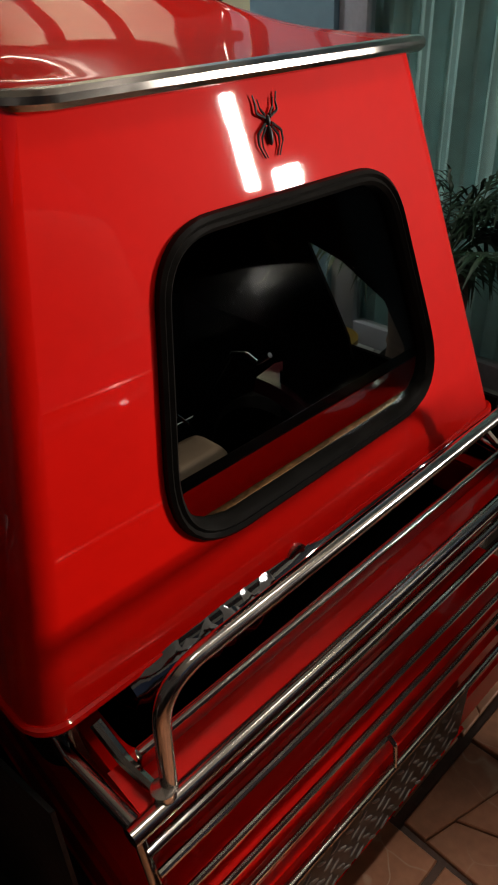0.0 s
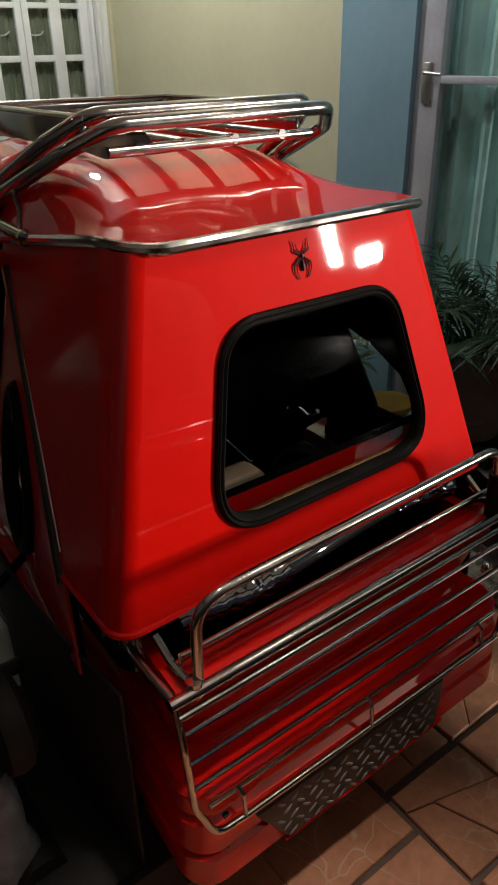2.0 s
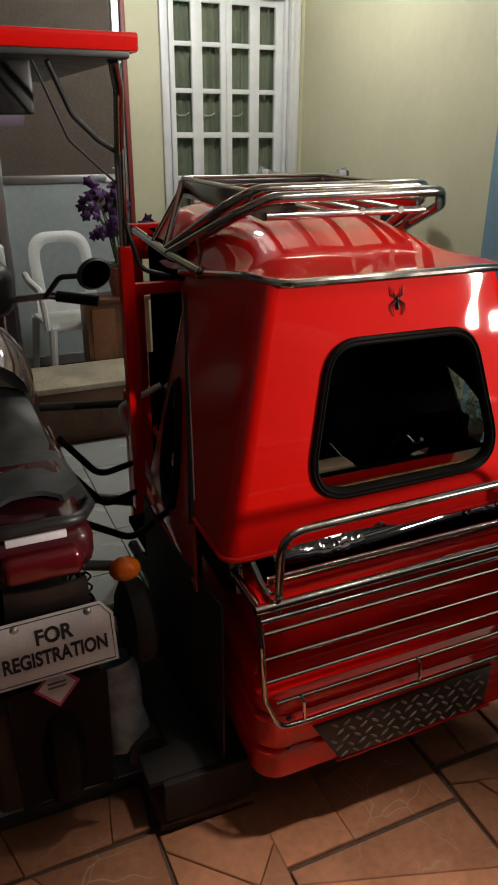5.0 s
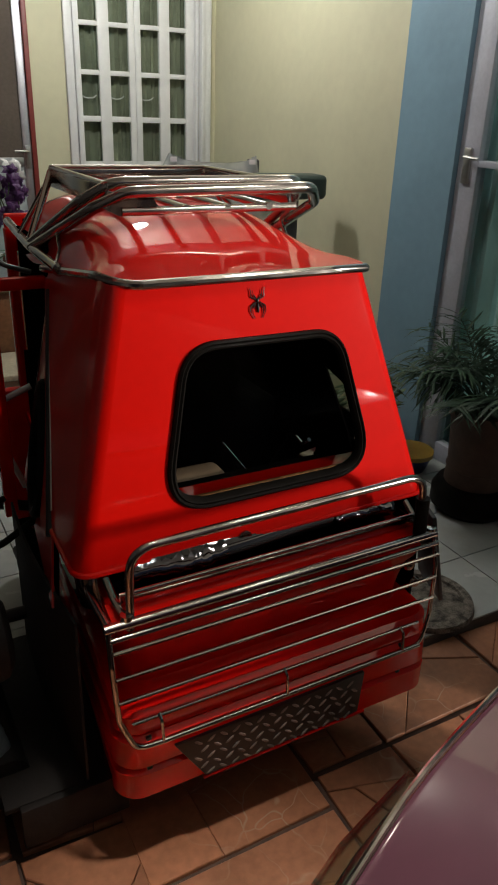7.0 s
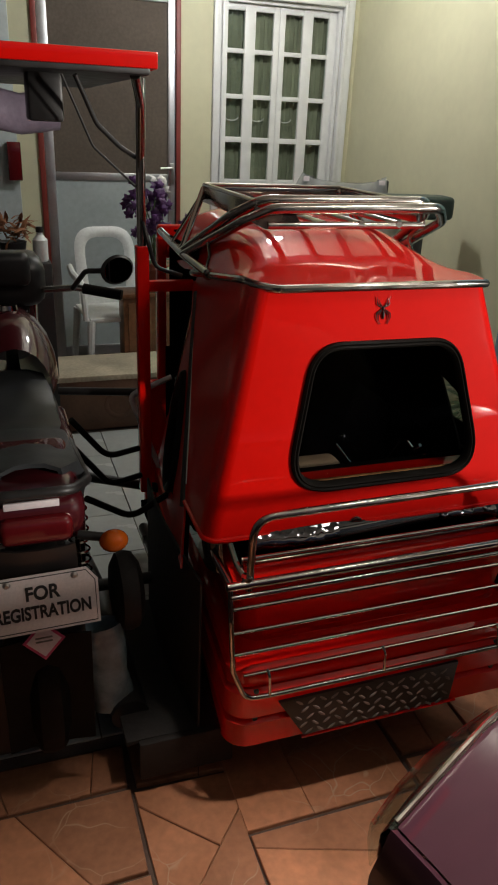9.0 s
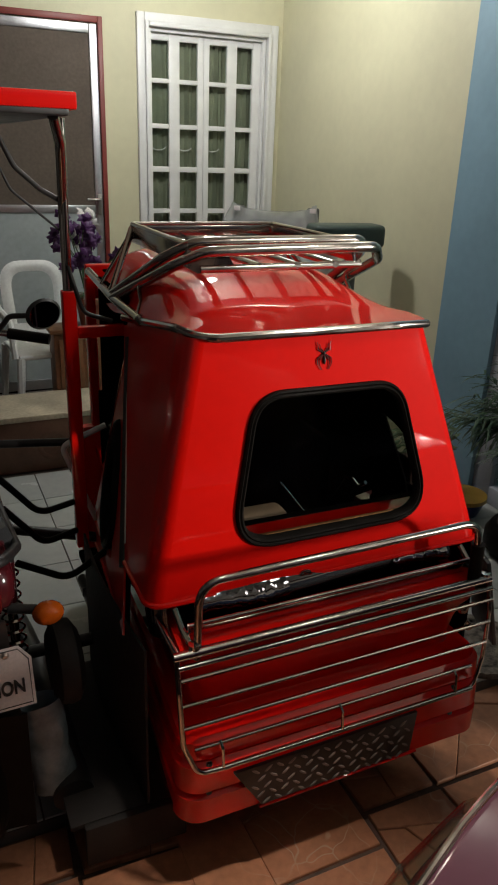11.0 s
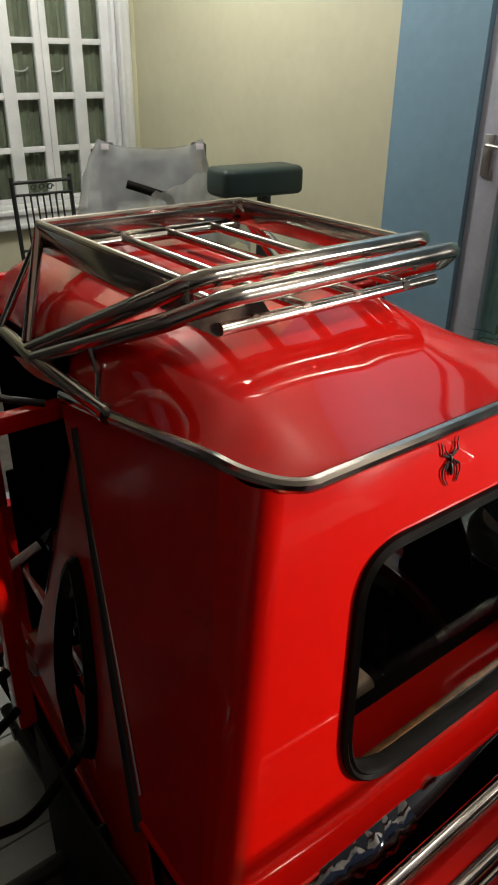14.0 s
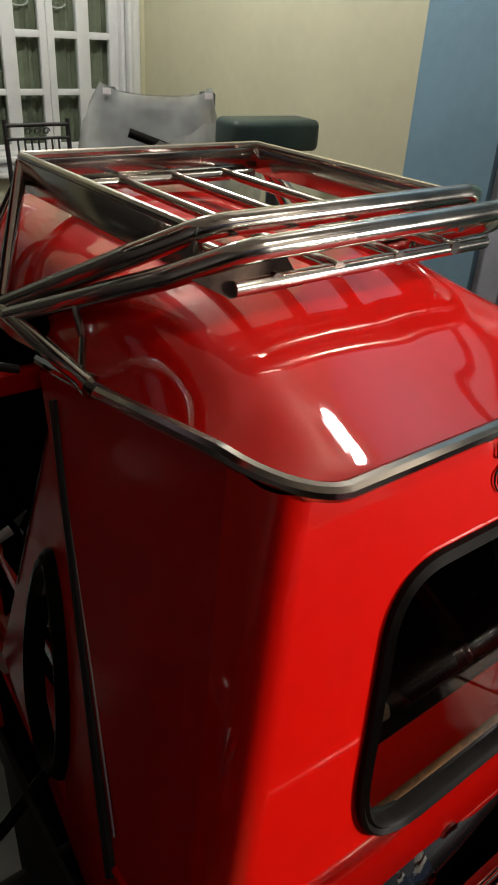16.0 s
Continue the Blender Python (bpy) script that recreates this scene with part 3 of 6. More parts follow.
def left_end(z):
    """The front edge of the left side slants forward as it rises."""
    return 0.862 + 0.828 * (z - 0.77)


ZS = [0.700 + (1.240 - 0.700) * k / 8 for k in range(9)]
skins = []
for sgn in (-1, 1):
    rws = [side_row(z, sgn, left_end(z) if sgn < 0 else RIGHT_END) for z in ZS]
    skins.append(grid([r[:14] for r in rws]))
    part("side_panel", grid([r[13:] for r in rws]), SHADERED, sidecar, "red side panel, darkened for shade", smooth=40)


def loop(points, fillet, n=8):
    return rounded([(x, 0, z) for x, z in points], fillet, n, True)


# rear panel with the window opening
OPEN = [(0.522, 0.804), (0.590, 1.110), (0.944, 1.107), (1.020, 0.805)]
inner = loop(OPEN, 0.075, 10)
zs0, zs1 = 0.700, 1.240


def outer_at(ang, cx, cz):
    dx, dz = math.cos(ang), math.sin(ang)
    best = 9
    if dz > 0:
        best = min(best, (zs1 - cz) / dz)
    if dz < 0:
        best = min(best, (zs0 - cz) / dz)
    for sg in (-1, 1):
        k = (TOP[sg] - 0.434) / 0.528
        # the flat part ends where the corner's arc takes over
        g = 1 + BOW * R
        a = sg * dx - k * g * dz
        b = (half(cz, sg) - R) * g + 0.0015 - sg * (cx - CX)
        if a > 1e-6:
            best = min(best, b / a)
    return cx + dx * best, cz + dz * best


icx, icz = 0.766, 0.97
angs = [math.atan2(p.z - icz, p.x - icx) for p in inner]
corner = []
for sg in (-1, 1):
    for z in (zs0, zs1):
        corner.append(math.atan2(z - icz, CX + sg * (half(z, sg) - R) * (1 + BOW * R) - icx))
order = list(range(len(inner)))
for ca in corner:
    k = min(order, key=lambda i: abs(math.atan2(math.sin(angs[i] - ca), math.cos(angs[i] - ca))))
    angs[k] = ca
rings = []
for u in (0.0, 0.04, 0.2, 0.35, 0.5, 0.7, 0.85, 1.0):
    ring = []
    for p, a in zip(inner, angs):
        ox, oz = outer_at(a, icx, icz)
        x, z = p.x + (ox - p.x) * u, p.z + (oz - p.z) * u
        ring.append((x, back(z) + bow(x), z))
    rings.append(ring)
skins.append(grid(rings, close_u=True))
shell = merge(*skins)
bmesh.ops.recalc_face_normals(shell, faces=shell.faces[:])
body = part("body", shell, RED, sidecar, "glossy red fibreglass shell", smooth=40)
lip_line = [(x, y - 0.001, 0.700) for x, y, z in side_row(0.700, -1, left_end(0.700))[::-1]] + [(x, y - 0.001, 0.700) for x, y, z in side_row(0.700, 1, RIGHT_END)]
part("bottom_edge", tube(lip_line, 0.006, seg=8), RED, body)
# near-black sheets a little inside the shell, standing in for its unlit interior
dark_sheets = []
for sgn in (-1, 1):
    dark_sheets.append(grid([[(CX + (x - CX) * 0.965, y + 0.018, z) for x, y, z in side_row(z, sgn, left_end(z) if sgn < 0 else RIGHT_END)[3:]] for z in ZS]))
dark_sheets.append(box(0.452, 1.20, 0.20, 0.460, 1.52, 1.235))


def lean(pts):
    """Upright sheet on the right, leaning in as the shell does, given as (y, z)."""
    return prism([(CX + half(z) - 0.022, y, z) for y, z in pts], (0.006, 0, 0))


# these close the open right side in black, for the dark beyond it
dark_sheets.append(lean([(0.940, 0.930), (0.888, 0.750), (0.888, 0.700), (1.72, 0.700), (1.72, 1.235), (0.940, 1.235)]))
dark_sheets.append(lean([(0.939, 0.932), (0.939, 1.235), (0.735, 1.235), (0.735, 0.700), (0.752, 0.745), (0.792, 0.856), (0.870, 0.910)]))
dark_sheets.append(box(1.190, 0.60, 0.20, 1.198, 1.08, 0.715))
dark_sheets.append(box(1.325, 1.08, 0.20, 1.333, 1.56, 0.700))
dark_sheets.append(box(1.190, 1.08, 0.20, 1.325, 1.088, 0.60))
dark_sheets.append(box(1.140, 1.09, 0.225, 1.325, 1.56, 0.235))
dark_sheets.append(box(0.45, 1.56, 0.24, 1.333, 1.568, 0.870))
dark_sheets.append(box(0.50, 0.735, 1.228, 1.015, 1.66, 1.234))
for sheet in dark_sheets:
    part("shade_sheet", sheet, DARKIN, sidecar)
part("window_ledge", prism([(0.40, 0.640, 0.806), (1.10, 0.640, 0.806), (1.10, 0.715, 0.796), (0.40, 0.715, 0.796)], (0, 0, -0.02)), RED, sidecar, "red painted ledge inside the window")

part("foam_strip", box(0.535, 0.629, 0.794, 1.005, 0.640, 0.810, 0.003, 2), RUST, sidecar, "stained brown foam strip behind the glass")

# rubber seal and tinted glass
seal_pts = loop([(0.516, 0.797), (0.587, 1.116), (0.947, 1.113), (1.026, 0.798)], 0.083, 10)
prof = [(-0.009, -0.001), (-0.008, -0.007), (-0.004, -0.010), (0.000, -0.006), (0.004, -0.009), (0.009, -0.004), (0.011, 0.012)]
cen = Vector((icx, 0, icz))
seal_rows = []
cnt = len(seal_pts)
for i, p in enumerate(seal_pts):
    t = (seal_pts[(i + 1) % cnt] - seal_pts[i - 1]).normalized()
    nrm = Vector((t.z, 0, -t.x))
    if nrm.dot(p - cen) < 0:
        nrm = -nrm
    row = []
    for a, d in prof:
        q = p - nrm * a
        row.append((q.x, back(q.z) + bow(q.x) + d, q.z))
    seal_rows.append(row)
part("window_seal", grid(seal_rows, close_v=True), RUBBER, sidecar, "thick black rubber window seal")
gl = loop(OPEN, 0.075, 8)
pane = bmesh.new()
pane.faces.new([pane.verts.new((p.x, back(p.z) + bow(p.x) + 0.006, p.z)) for p in gl])
part("rear_window", thick(pane, 0.004), DARKGLASS, sidecar, "tinted rear window glass", smooth=0).visible_shadow = False

# emblem: a small spider, plain shape, rough black relief
ex, ez = 0.752, 1.190
em = Matrix.Translation((ex, back(ez) + bow(ex) - 0.0012, ez)) @ pose(0, 0, 0, -11.4, 0, 0) @ Matrix.Diagonal((0.90, 1, 0.90, 1))


def on_panel(bm):
    bmesh.ops.transform(bm, matrix=em, verts=bm.verts)
    return bm


emblem = part("emblem", on_panel(merge(ball(0, 0, 0.003, 0.0034, 0.003, 0.006, 12, 8), ball(0, 0, -0.013, 0.0036, 0.0035, 0.011, 12, 8))), BLACK, sidecar, "small black spider emblem in relief")
for s in (-1, 1):
    for pts, r in (
        ([(0.004, 0.006), (0.0175, 0.012), (0.0160, 0.021), (0.0190, 0.031)], 0.0017),
        ([(0.004, 0.009), (0.010, 0.016), (0.0125, 0.026)], 0.0015),
        ([(0.005, 0.000), (0.0195, -0.010), (0.0200, -0.021), (0.0115, -0.036)], 0.0017),
        ([(0.005, -0.004), (0.0135, -0.014), (0.0135, -0.025), (0.0080, -0.036)], 0.0014),
    ):
        part("emblem_leg", on_panel(tube([(s * x, 0, z) for x, z in pts], r, 0.004, seg=6, n=3, r1=r * 0.5)), BLACK, emblem)

# roof: crowned skin over the rim
RIMZ = 1.244


def rim_x(y, sgn):
    if sgn < 0:
        return 0.302 + 0.040 * max(0, min(y, 1.07) - 0.79) - 0.10 * max(0, y - 1.35)
    return 0.270 + 0.155 * max(0, min(y, 1.07) - 0.79) - 0.10 * max(0, y - 1.35)


def rise(y):
    """Height over the rim along the middle: the rear slope, the flat crown, the nose."""
    knots = ((0.698, 0.08), (0.800, 0.20), (0.880, 0.27), (0.970, 0.24), (1.150, 0.0), (1.500, 0.0), (1.78, -0.40))
    h = 0.0
    for (y0, s0), (y1, s1) in zip(knots, knots[1:]):
        e = min(y, y1)
        if e > y0:
            h += (e - y0) * (s0 + (s0 + (s1 - s0) * (e - y0) / (y1 - y0))) / 2
    return h


def roof_height(u, v):
    """u across -1..1, v along 0..1 from the back."""
    side = 1 - max(0, (abs(u) - 0.66) / 0.34) ** 2.4 if u < 0 else 1 - max(0, (u - 0.40) / 0.60) ** 1.7
    lead = 0.055 * max(0, -u)
    return (rise(0.698 + 1.082 * v + lead) - rise(0.698 + lead)) * side


YB, YF = 0.698, 1.78
roof_rows = []
VS = [0.10 * (1 - math.cos(math.pi / 2 * k / 10)) for k in range(11)] + [0.10 + 0.90 * k / 45 for k in range(1, 46)]
NU = 33
for v in VS:
    row = []
    for j in range(NU + 1):
        u = -1 + 2 * j / NU
        y = YB + (YF - YB) * v
        w = rim_x(y, -1 if u < 0 else 1)
        cut = 0.0
        # rounded plan at the back corners and the nose
        if v < 0.10:
            d = 1 - v / 0.10
            cut = (0.055 if u < 0 else 0.018) * (1 - math.sqrt(max(0, 1 - d * d)))
        if v > 0.86:
            d = (v - 0.86) / 0.14
            cut = 0.16 * (1 - math.sqrt(max(0, 1 - d * d)))
        z = RIMZ + 0.006 + roof_height(u, v) - 0.15 * max(0, min(y, 1.3) - 0.80) * abs(u) ** 3
        row.append((CX + u * (w - cut), y, z))
    roof_rows.append(row)
roof = part("roof", thick(grid(roof_rows), 0.006), RED, sidecar, "crowned glossy red roof", smooth=60)
rim_pts = []
for k in range(28, -1, -1):
    x, y, z = roof_rows[k][0]
    rim_pts.append((x - 0.003, y - 0.005 * max(0, 1 - k / 8), z - 0.008))
NL = len(rim_pts)
for k in range(0, 2):
    x, y, z = roof_rows[k][-1]
    rim_pts.append((x + 0.003, y - 0.005 * max(0, 1 - k / 8), z - 0.008))
rim_pts = rim_pts[:NL] + [(CX + u * 0.17, YB - 0.005, RIMZ - 0.002) for u in (-0.9, -0.5, 0, 0.5, 0.9)] + rim_pts[NL:]
part("rain_gutter", tube(rim_pts, 0.0095, seg=10), CHROME, sidecar, "polished chrome rain gutter")

# lower tub: swept profile round the back, with bumper grooves
TUB = [(0.203 + (z - 0.150) * 0.91, d) for z, d in [(0.606, 0.080), (0.612, 0.062), (0.606, 0.046), (0.594, 0.042), (0.582, 0.046), (0.560, 0.060), (0.500, 0.078), (0.430, 0.088), (0.412, 0.082), (0.402, 0.060), (0.394, 0.020), (0.386, 0.012), (0.352, 0.010), (0.346, 0.016), (0.344, 0.036), (0.328, 0.036), (0.326, 0.012), (0.320, 0.005), (0.258, 0.002), (0.252, 0.010), (0.250, 0.030), (0.236, 0.030), (0.234, 0.008), (0.228, 0.0), (0.165, 0.000), (0.150, 0.012), (0.150, 0.05)]]


def tub_row(z, inset):
    y0, hw, r = 0.470 + inset, 0.405 - inset * 0.6, 0.05
    pts = [(-hw + 0.09, 1.70)]
    pts += [(-hw + 0.09 * (1 - k / 6), y0 + r + (1.70 - y0 - r) * (1 - k / 6)) for k in range(1, 6)]
    pts += [(-hw + r - r * math.cos(a), y0 + r - r * math.sin(a)) for a in (math.pi / 2 * k / 6 for k in range(7))]
    pts += [(hw - r + r * math.sin(a), y0 + r - r * math.cos(a)) for a in (math.pi / 2 * k / 6 for k in range(7))]
    pts += [(hw, y0 + r + (0.66 - y0 - r) * k / 3) for k in range(1, 4)]
    return [(CX + x, y, z) for x, y in pts]


part("lower_tub", thick(grid([tub_row(z, i) for z, i in TUB]), -0.008), RED, sidecar, "red lower tub with a grooved bumper", smooth=28)
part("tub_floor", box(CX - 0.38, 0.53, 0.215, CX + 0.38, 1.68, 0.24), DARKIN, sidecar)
# black boxes put the shade of the gap under the shell
part("luggage_recess", merge(box(CX - 0.40, 0.70, 0.60, CX + 0.40, 0.72, 0.80), box(CX - 0.33, 0.600, 0.56, CX + 0.33, 0.71, 0.575)), DARKIN, sidecar, "black recess backing that stands in for shade")
bulge = []
for i in range(25):
    x = 0.43 + 0.66 * i / 24
    bulge.append([(x, 0.636 - 0.046 * math.sin(math.pi * k / 8) - 0.012 * math.sin(i * 0.26), 0.640 + 0.085 * k / 8) for k in range(9)])
part("recess_panel", thick(grid(bulge), 0.004), GLOSSBLACK, sidecar, "glossy black panel between shell and tub")
for x0, x1 in ((0.425, 0.640), (0.930, 1.095)):
    crease = random.Random(int(x0 * 1000))
    film = []
    for i in range(20):
        x = x0 + (x1 - x0) * i / 19
        film.append([(x, 0.630 - 0.048 * math.sin(math.pi * k / 8) - 0.012 * math.sin((x - 0.43) / 0.0275 * 0.26) + crease.uniform(-0.005, 0.005), 0.642 + 0.076 * k / 8) for k in range(9)])
    part("crumpled_film", thick(grid(film), 0.002), CRUMPLE, sidecar, "crumpled silvery plastic film", smooth=70)
for sx in (-1, 1):
    rim = side_row(0.712, sx, 0.80)[1:]
    wrap = [[(CX + (x - CX) * k, y + 0.010 + d, z) for x, y, zz in rim] for z, k, d in ((0.697, 0.985, 0.0), (0.66, 0.975, 0.004), (0.60, 0.955, 0.010))]
    part("corner_wrap", thick(grid(wrap), 0.004), GLOSSBLACK, sidecar, "gloss black corner wrap")

# black tread plate let into the bumper
tread = part("bumper_plate", prism([(0.462, 0.452, 0.338), (0.946, 0.452, 0.346), (0.938, 0.452, 0.226), (0.534, 0.452, 0.218)], (0, 0.010, 0), 0.003), BLACK, sidecar, "black tread plate with worn diamond lugs")
for row in range(5):
    for k in range(18):
        x = 0.485 + k * 0.030 + 0.015 * (row % 2)
        z = 0.324 - row * 0.0235
        if not (0.478 + (0.338 - z) * 0.60 < x < 0.930):
            continue
        tilt = 38 if (k + row) % 2 else -38
        lug = ball(0, 0, 0, 0.0125, 0.0022, 0.0036, 8, 4)
        bmesh.ops.transform(lug, matrix=Matrix.Translation((x, 0.4515, z)) @ pose(0, 0, 0, 0, tilt, 0), verts=lug.verts)
        part("tread_lug", lug, GREYMARK, tread)
# no groove is cut: thin black strips paint its shade on the bumper
for x in (0.412, 1.066):
    part("groove_shade_strip", box(x - 0.006, 0.4685, 0.218, x + 0.006, 0.476, 0.372, 0.002), BLACK, sidecar, "black upright strip standing in for a groove's shade")
part("lip_trim", tube([(0.530, 0.457, 0.210), (0.96, 0.457, 0.216)], 0.004, seg=6), RED, sidecar)

# rear carrier of chrome tube and rods
carrier = part("carrier_frame", merge(
    tube([(0.338, 0.492, 0.652), (1.140, 0.492, 0.656)], 0.0105),
    tube([(0.345, 0.480, 0.632), (1.140, 0.480, 0.636)], 0.0060),
    tube([(0.345, 0.488, 0.648), (0.343, 0.468, 0.580), (0.349, 0.460, 0.450), (0.378, 0.450, 0.374), (0.44, 0.448, 0.372), (1.10, 0.448, 0.374)], 0.0062, 0.035),
    tube([(1.134, 0.488, 0.648), (1.134, 0.468, 0.580), (1.130, 0.460, 0.450), (1.105, 0.450, 0.374), (1.06, 0.448, 0.374)], 0.0050, 0.035),
    tube([(0.350, 0.49, 0.648), (0.345, 0.60, 0.66), (0.36, 0.70, 0.66)], 0.009, 0.02),
    tube([(1.134, 0.49, 0.648), (1.140, 0.60, 0.66), (1.14, 0.70, 0.66)], 0.008, 0.02)), CHROME, sidecar, "chrome tube carrier frame")
for z, y, x0, x1, r in ((0.612, 0.466, 0.346, 1.134, 0.0046), (0.553, 0.461, 0.347, 1.133, 0.0044), (0.495, 0.460, 0.349, 1.131, 0.0044), (0.430, 0.462, 0.375, 1.100, 0.0040)):
    part("carrier_rod", tube([(x0, y, z), (x1, y, z + 0.002)], r, seg=10), CHROME, carrier)
for x in (0.432, 0.724, 1.045):
    part("carrier_clip", tube([(x, 0.462, 0.436), (x + 0.001, 0.449, 0.425), (x + 0.003, 0.446, 0.372)], 0.0035, 0.01, seg=8), CHROME, carrier)
push = part("push_bar", tube([(0.392, 0.500, 0.632), (0.394, 0.495, 0.812), (1.090, 0.503, 0.814), (1.104, 0.505, 0.645)], 0.0088, 0.055, seg=14, n=10), CHROME, sidecar, "bent chrome push bar")
part("push_bar_sleeve", tube([(1.0985, 0.5045, 0.752), (1.103, 0.505, 0.655)], 0.016, seg=14), RUBBER, push, "black foam sleeve")
part("inner_rail", merge(box(0.385, 0.533, 0.660, 1.12, 0.541, 0.690, 0.003), tube([(0.385, 0.532, 0.690), (1.12, 0.532, 0.693)], 0.0050)), CHROME, sidecar, "flat chrome inner rail")
part("deck_plate", prism([(0.36, 0.500, 0.646), (1.12, 0.500, 0.650), (1.12, 0.556, 0.664), (0.36, 0.556, 0.660)], (0, 0, -0.006)), RED, sidecar, "red painted deck strip")
for x in (0.385, 1.13):
    part("clamp", merge(tube([(x, 0.50, 0.652), (x - 0.008, 0.55, 0.672), (x - 0.012, 0.585, 0.70)], 0.007, 0.02, seg=8), lathe([(0.0, 0.0), (0.013, 0.0), (0.013, 0.016), (0.0, 0.018)], x, 0.498, 0.655, 12)), CHROME, sidecar)
part("lock_knob", lathe([(0.0, -0.012), (0.010, -0.010), (0.018, -0.004), (0.018, 0.0), (0.012, 0.002), (0.0, 0.0)], 0.690, 0.598, 0.700, 18, "Y"), CHROME, sidecar, "round chrome lock knob")
for x, z in ((1.085, 0.575), (1.11, 0.52)):
    part("reflector", lathe([(0.0, 0.010), (0.012, 0.007), (0.015, 0.0), (0.0, 0.0)], x, 0.505, z, 14, "Y"), CHROME, sidecar)

# roof rack
rack = part("roof_rack", merge(
    tube([(0.438, 1.315, 1.232), (0.500, 1.060, 1.360), (0.548, 0.990, 1.401), (1.000, 0.990, 1.403), (1.045, 1.060, 1.362), (1.078, 1.315, 1.232)], 0.0135, 0.05, seg=14, n=8),
    tube([(0.432, 1.285, 1.226), (0.505, 1.000, 1.350), (0.560, 0.938, 1.387), (1.010, 0.938, 1.392), (1.062, 1.000, 1.352), (1.084, 1.285, 1.226)], 0.0135, 0.05, seg=14, n=8)), CHROME, sidecar, "polished roof rack hoops")
rack.location = (0.006, -0.008, -0.008)
part("rack_frame", merge(
    box(0.532, 0.992, 1.348, 0.546, 1.474, 1.394, 0.003), box(0.978, 0.992, 1.348, 0.992, 1.480, 1.394, 0.003), box(0.532, 1.464, 1.352, 0.992, 1.480, 1.392, 0.003)), CHROME, rack, "flat steel rack frame")
part("rack_rail", tube([(0.540, 0.99, 1.396), (0.539, 1.472, 1.396), (0.985, 1.474, 1.394), (0.985, 0.99, 1.396)], 0.007, 0.006, seg=10), CHROME, rack)
part("rack_crossbar", tube([(0.560, 1.448, 1.352), (0.962, 1.452, 1.350)], 0.009), CHROME, rack)
part("rack_crossbar", tube([(0.545, 0.936, 1.350), (0.968, 0.940, 1.350)], 0.009), CHROME, rack)
for x in (0.600, 0.690, 0.790, 0.895):
    part("rack_slat", tube([(x, 0.930, 1.353), (x + 0.004, 1.455, 1.355)], 0.0085), CHROME, rack)
part("rack_gusset", prism([(0.512, 0.978, 1.356), (0.540, 0.934, 1.341), (0.640, 0.934, 1.341), (0.612, 0.942, 1.384), (0.556, 0.944, 1.384)], (0.0, 0.005, 0.001)), BRONZE, rack)
for sx in (-1, 1):
    part("rack_leg", tube([(CX + sx * 0.220, 1.470, 1.385), (CX + sx * 0.318, 1.335, 1.235)], 0.010), CHROME, rack)
    part("rack_leg", tube([(CX + sx * 0.226, 1.466, 1.37), (CX + sx * 0.322, 1.44, 1.235)], 0.007), CHROME, rack)
    part("side_rail", merge(tube([(CX + sx * 0.322, 1.060, 1.216), (CX + sx * 0.326, 1.30, 1.226), (CX + sx * 0.300, 1.70, 1.232)], 0.0125, 0.2), lathe([(0.0, -0.002), (0.015, -0.002), (0.015, 0.008), (0.0, 0.008)], CX + sx * 0.322, 1.056, 1.216, 16, "Y")), CHROME, rack, "chrome roof side rail")
    part("rail_hook", tube([(CX + sx * 0.318, 1.085, 1.222), (CX + sx * 0.300, 1.115, 1.250), (CX + sx * 0.296, 1.150, 1.290), (CX + sx * 0.262, 1.02, 1.345)], 0.005, 0.03, seg=8), CHROME, rack)

# side pillar in front of the shell, with a rubber-edged slot
def pillar(u, v):
    """u from the shell's edge forwards, v from the apex down."""
    z = 1.135 - 0.56 * v
    e = Vector((0.452 - 0.2825 * (1.135 - z), 1.165 - 0.828 * (1.135 - z), z))
    f = Vector((0.452 - 0.139 * (1.135 - z), 1.168 + 0.278 * (1.135 - z), z))
    return e.lerp(f, u)


SLOT = (0.40, 0.72, 0.42, 0.90)
cells = bmesh.new()
for i in range(20):
    for k in range(28):
        if SLOT[0] <= i / 20 < SLOT[1] and SLOT[2] <= k / 28 < SLOT[3]:
            continue
        cells.faces.new([cells.verts.new(pillar(u / 20, max(0.002, w / 28))) for u, w in ((i, k), (i + 1, k), (i + 1, k + 1), (i, k + 1))])
bmesh.ops.remove_doubles(cells, verts=cells.verts[:], dist=0.0004)
# black backing behind the pillar, for the dark inside
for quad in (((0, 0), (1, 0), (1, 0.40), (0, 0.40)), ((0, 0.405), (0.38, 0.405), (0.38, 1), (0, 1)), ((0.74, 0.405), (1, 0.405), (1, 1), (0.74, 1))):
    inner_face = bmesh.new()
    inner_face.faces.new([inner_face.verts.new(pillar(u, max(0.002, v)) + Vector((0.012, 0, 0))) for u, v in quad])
    part("shade_sheet", thick(inner_face, 0.002), DARKIN, sidecar)
side = part("side_pillar", thick(cells, 0.005), SHADERED, sidecar, "red side pillar with a slot, darkened for shade")
um = (SLOT[0] + SLOT[1]) / 2
ring = [pillar(um + 0.19 * math.sin(a) * (1.0 if abs(math.cos(a)) < 0.8 else 0.8), 0.66 - 0.27 * math.cos(a)) + Vector((-0.004, 0, 0)) for a in (2 * math.pi * k / 28 for k in range(28))]
part("slot_seal", tube(ring, 0.017, seg=10, closed=True), RUBBER, side, "black rubber slot edging")
part("pillar_trim", tube([pillar(0.02, v) + Vector((-0.006, 0, 0)) for v in (0.0, 0.3, 0.65, 0.80)], 0.010, seg=8), BLACK, side, "black edge trim")
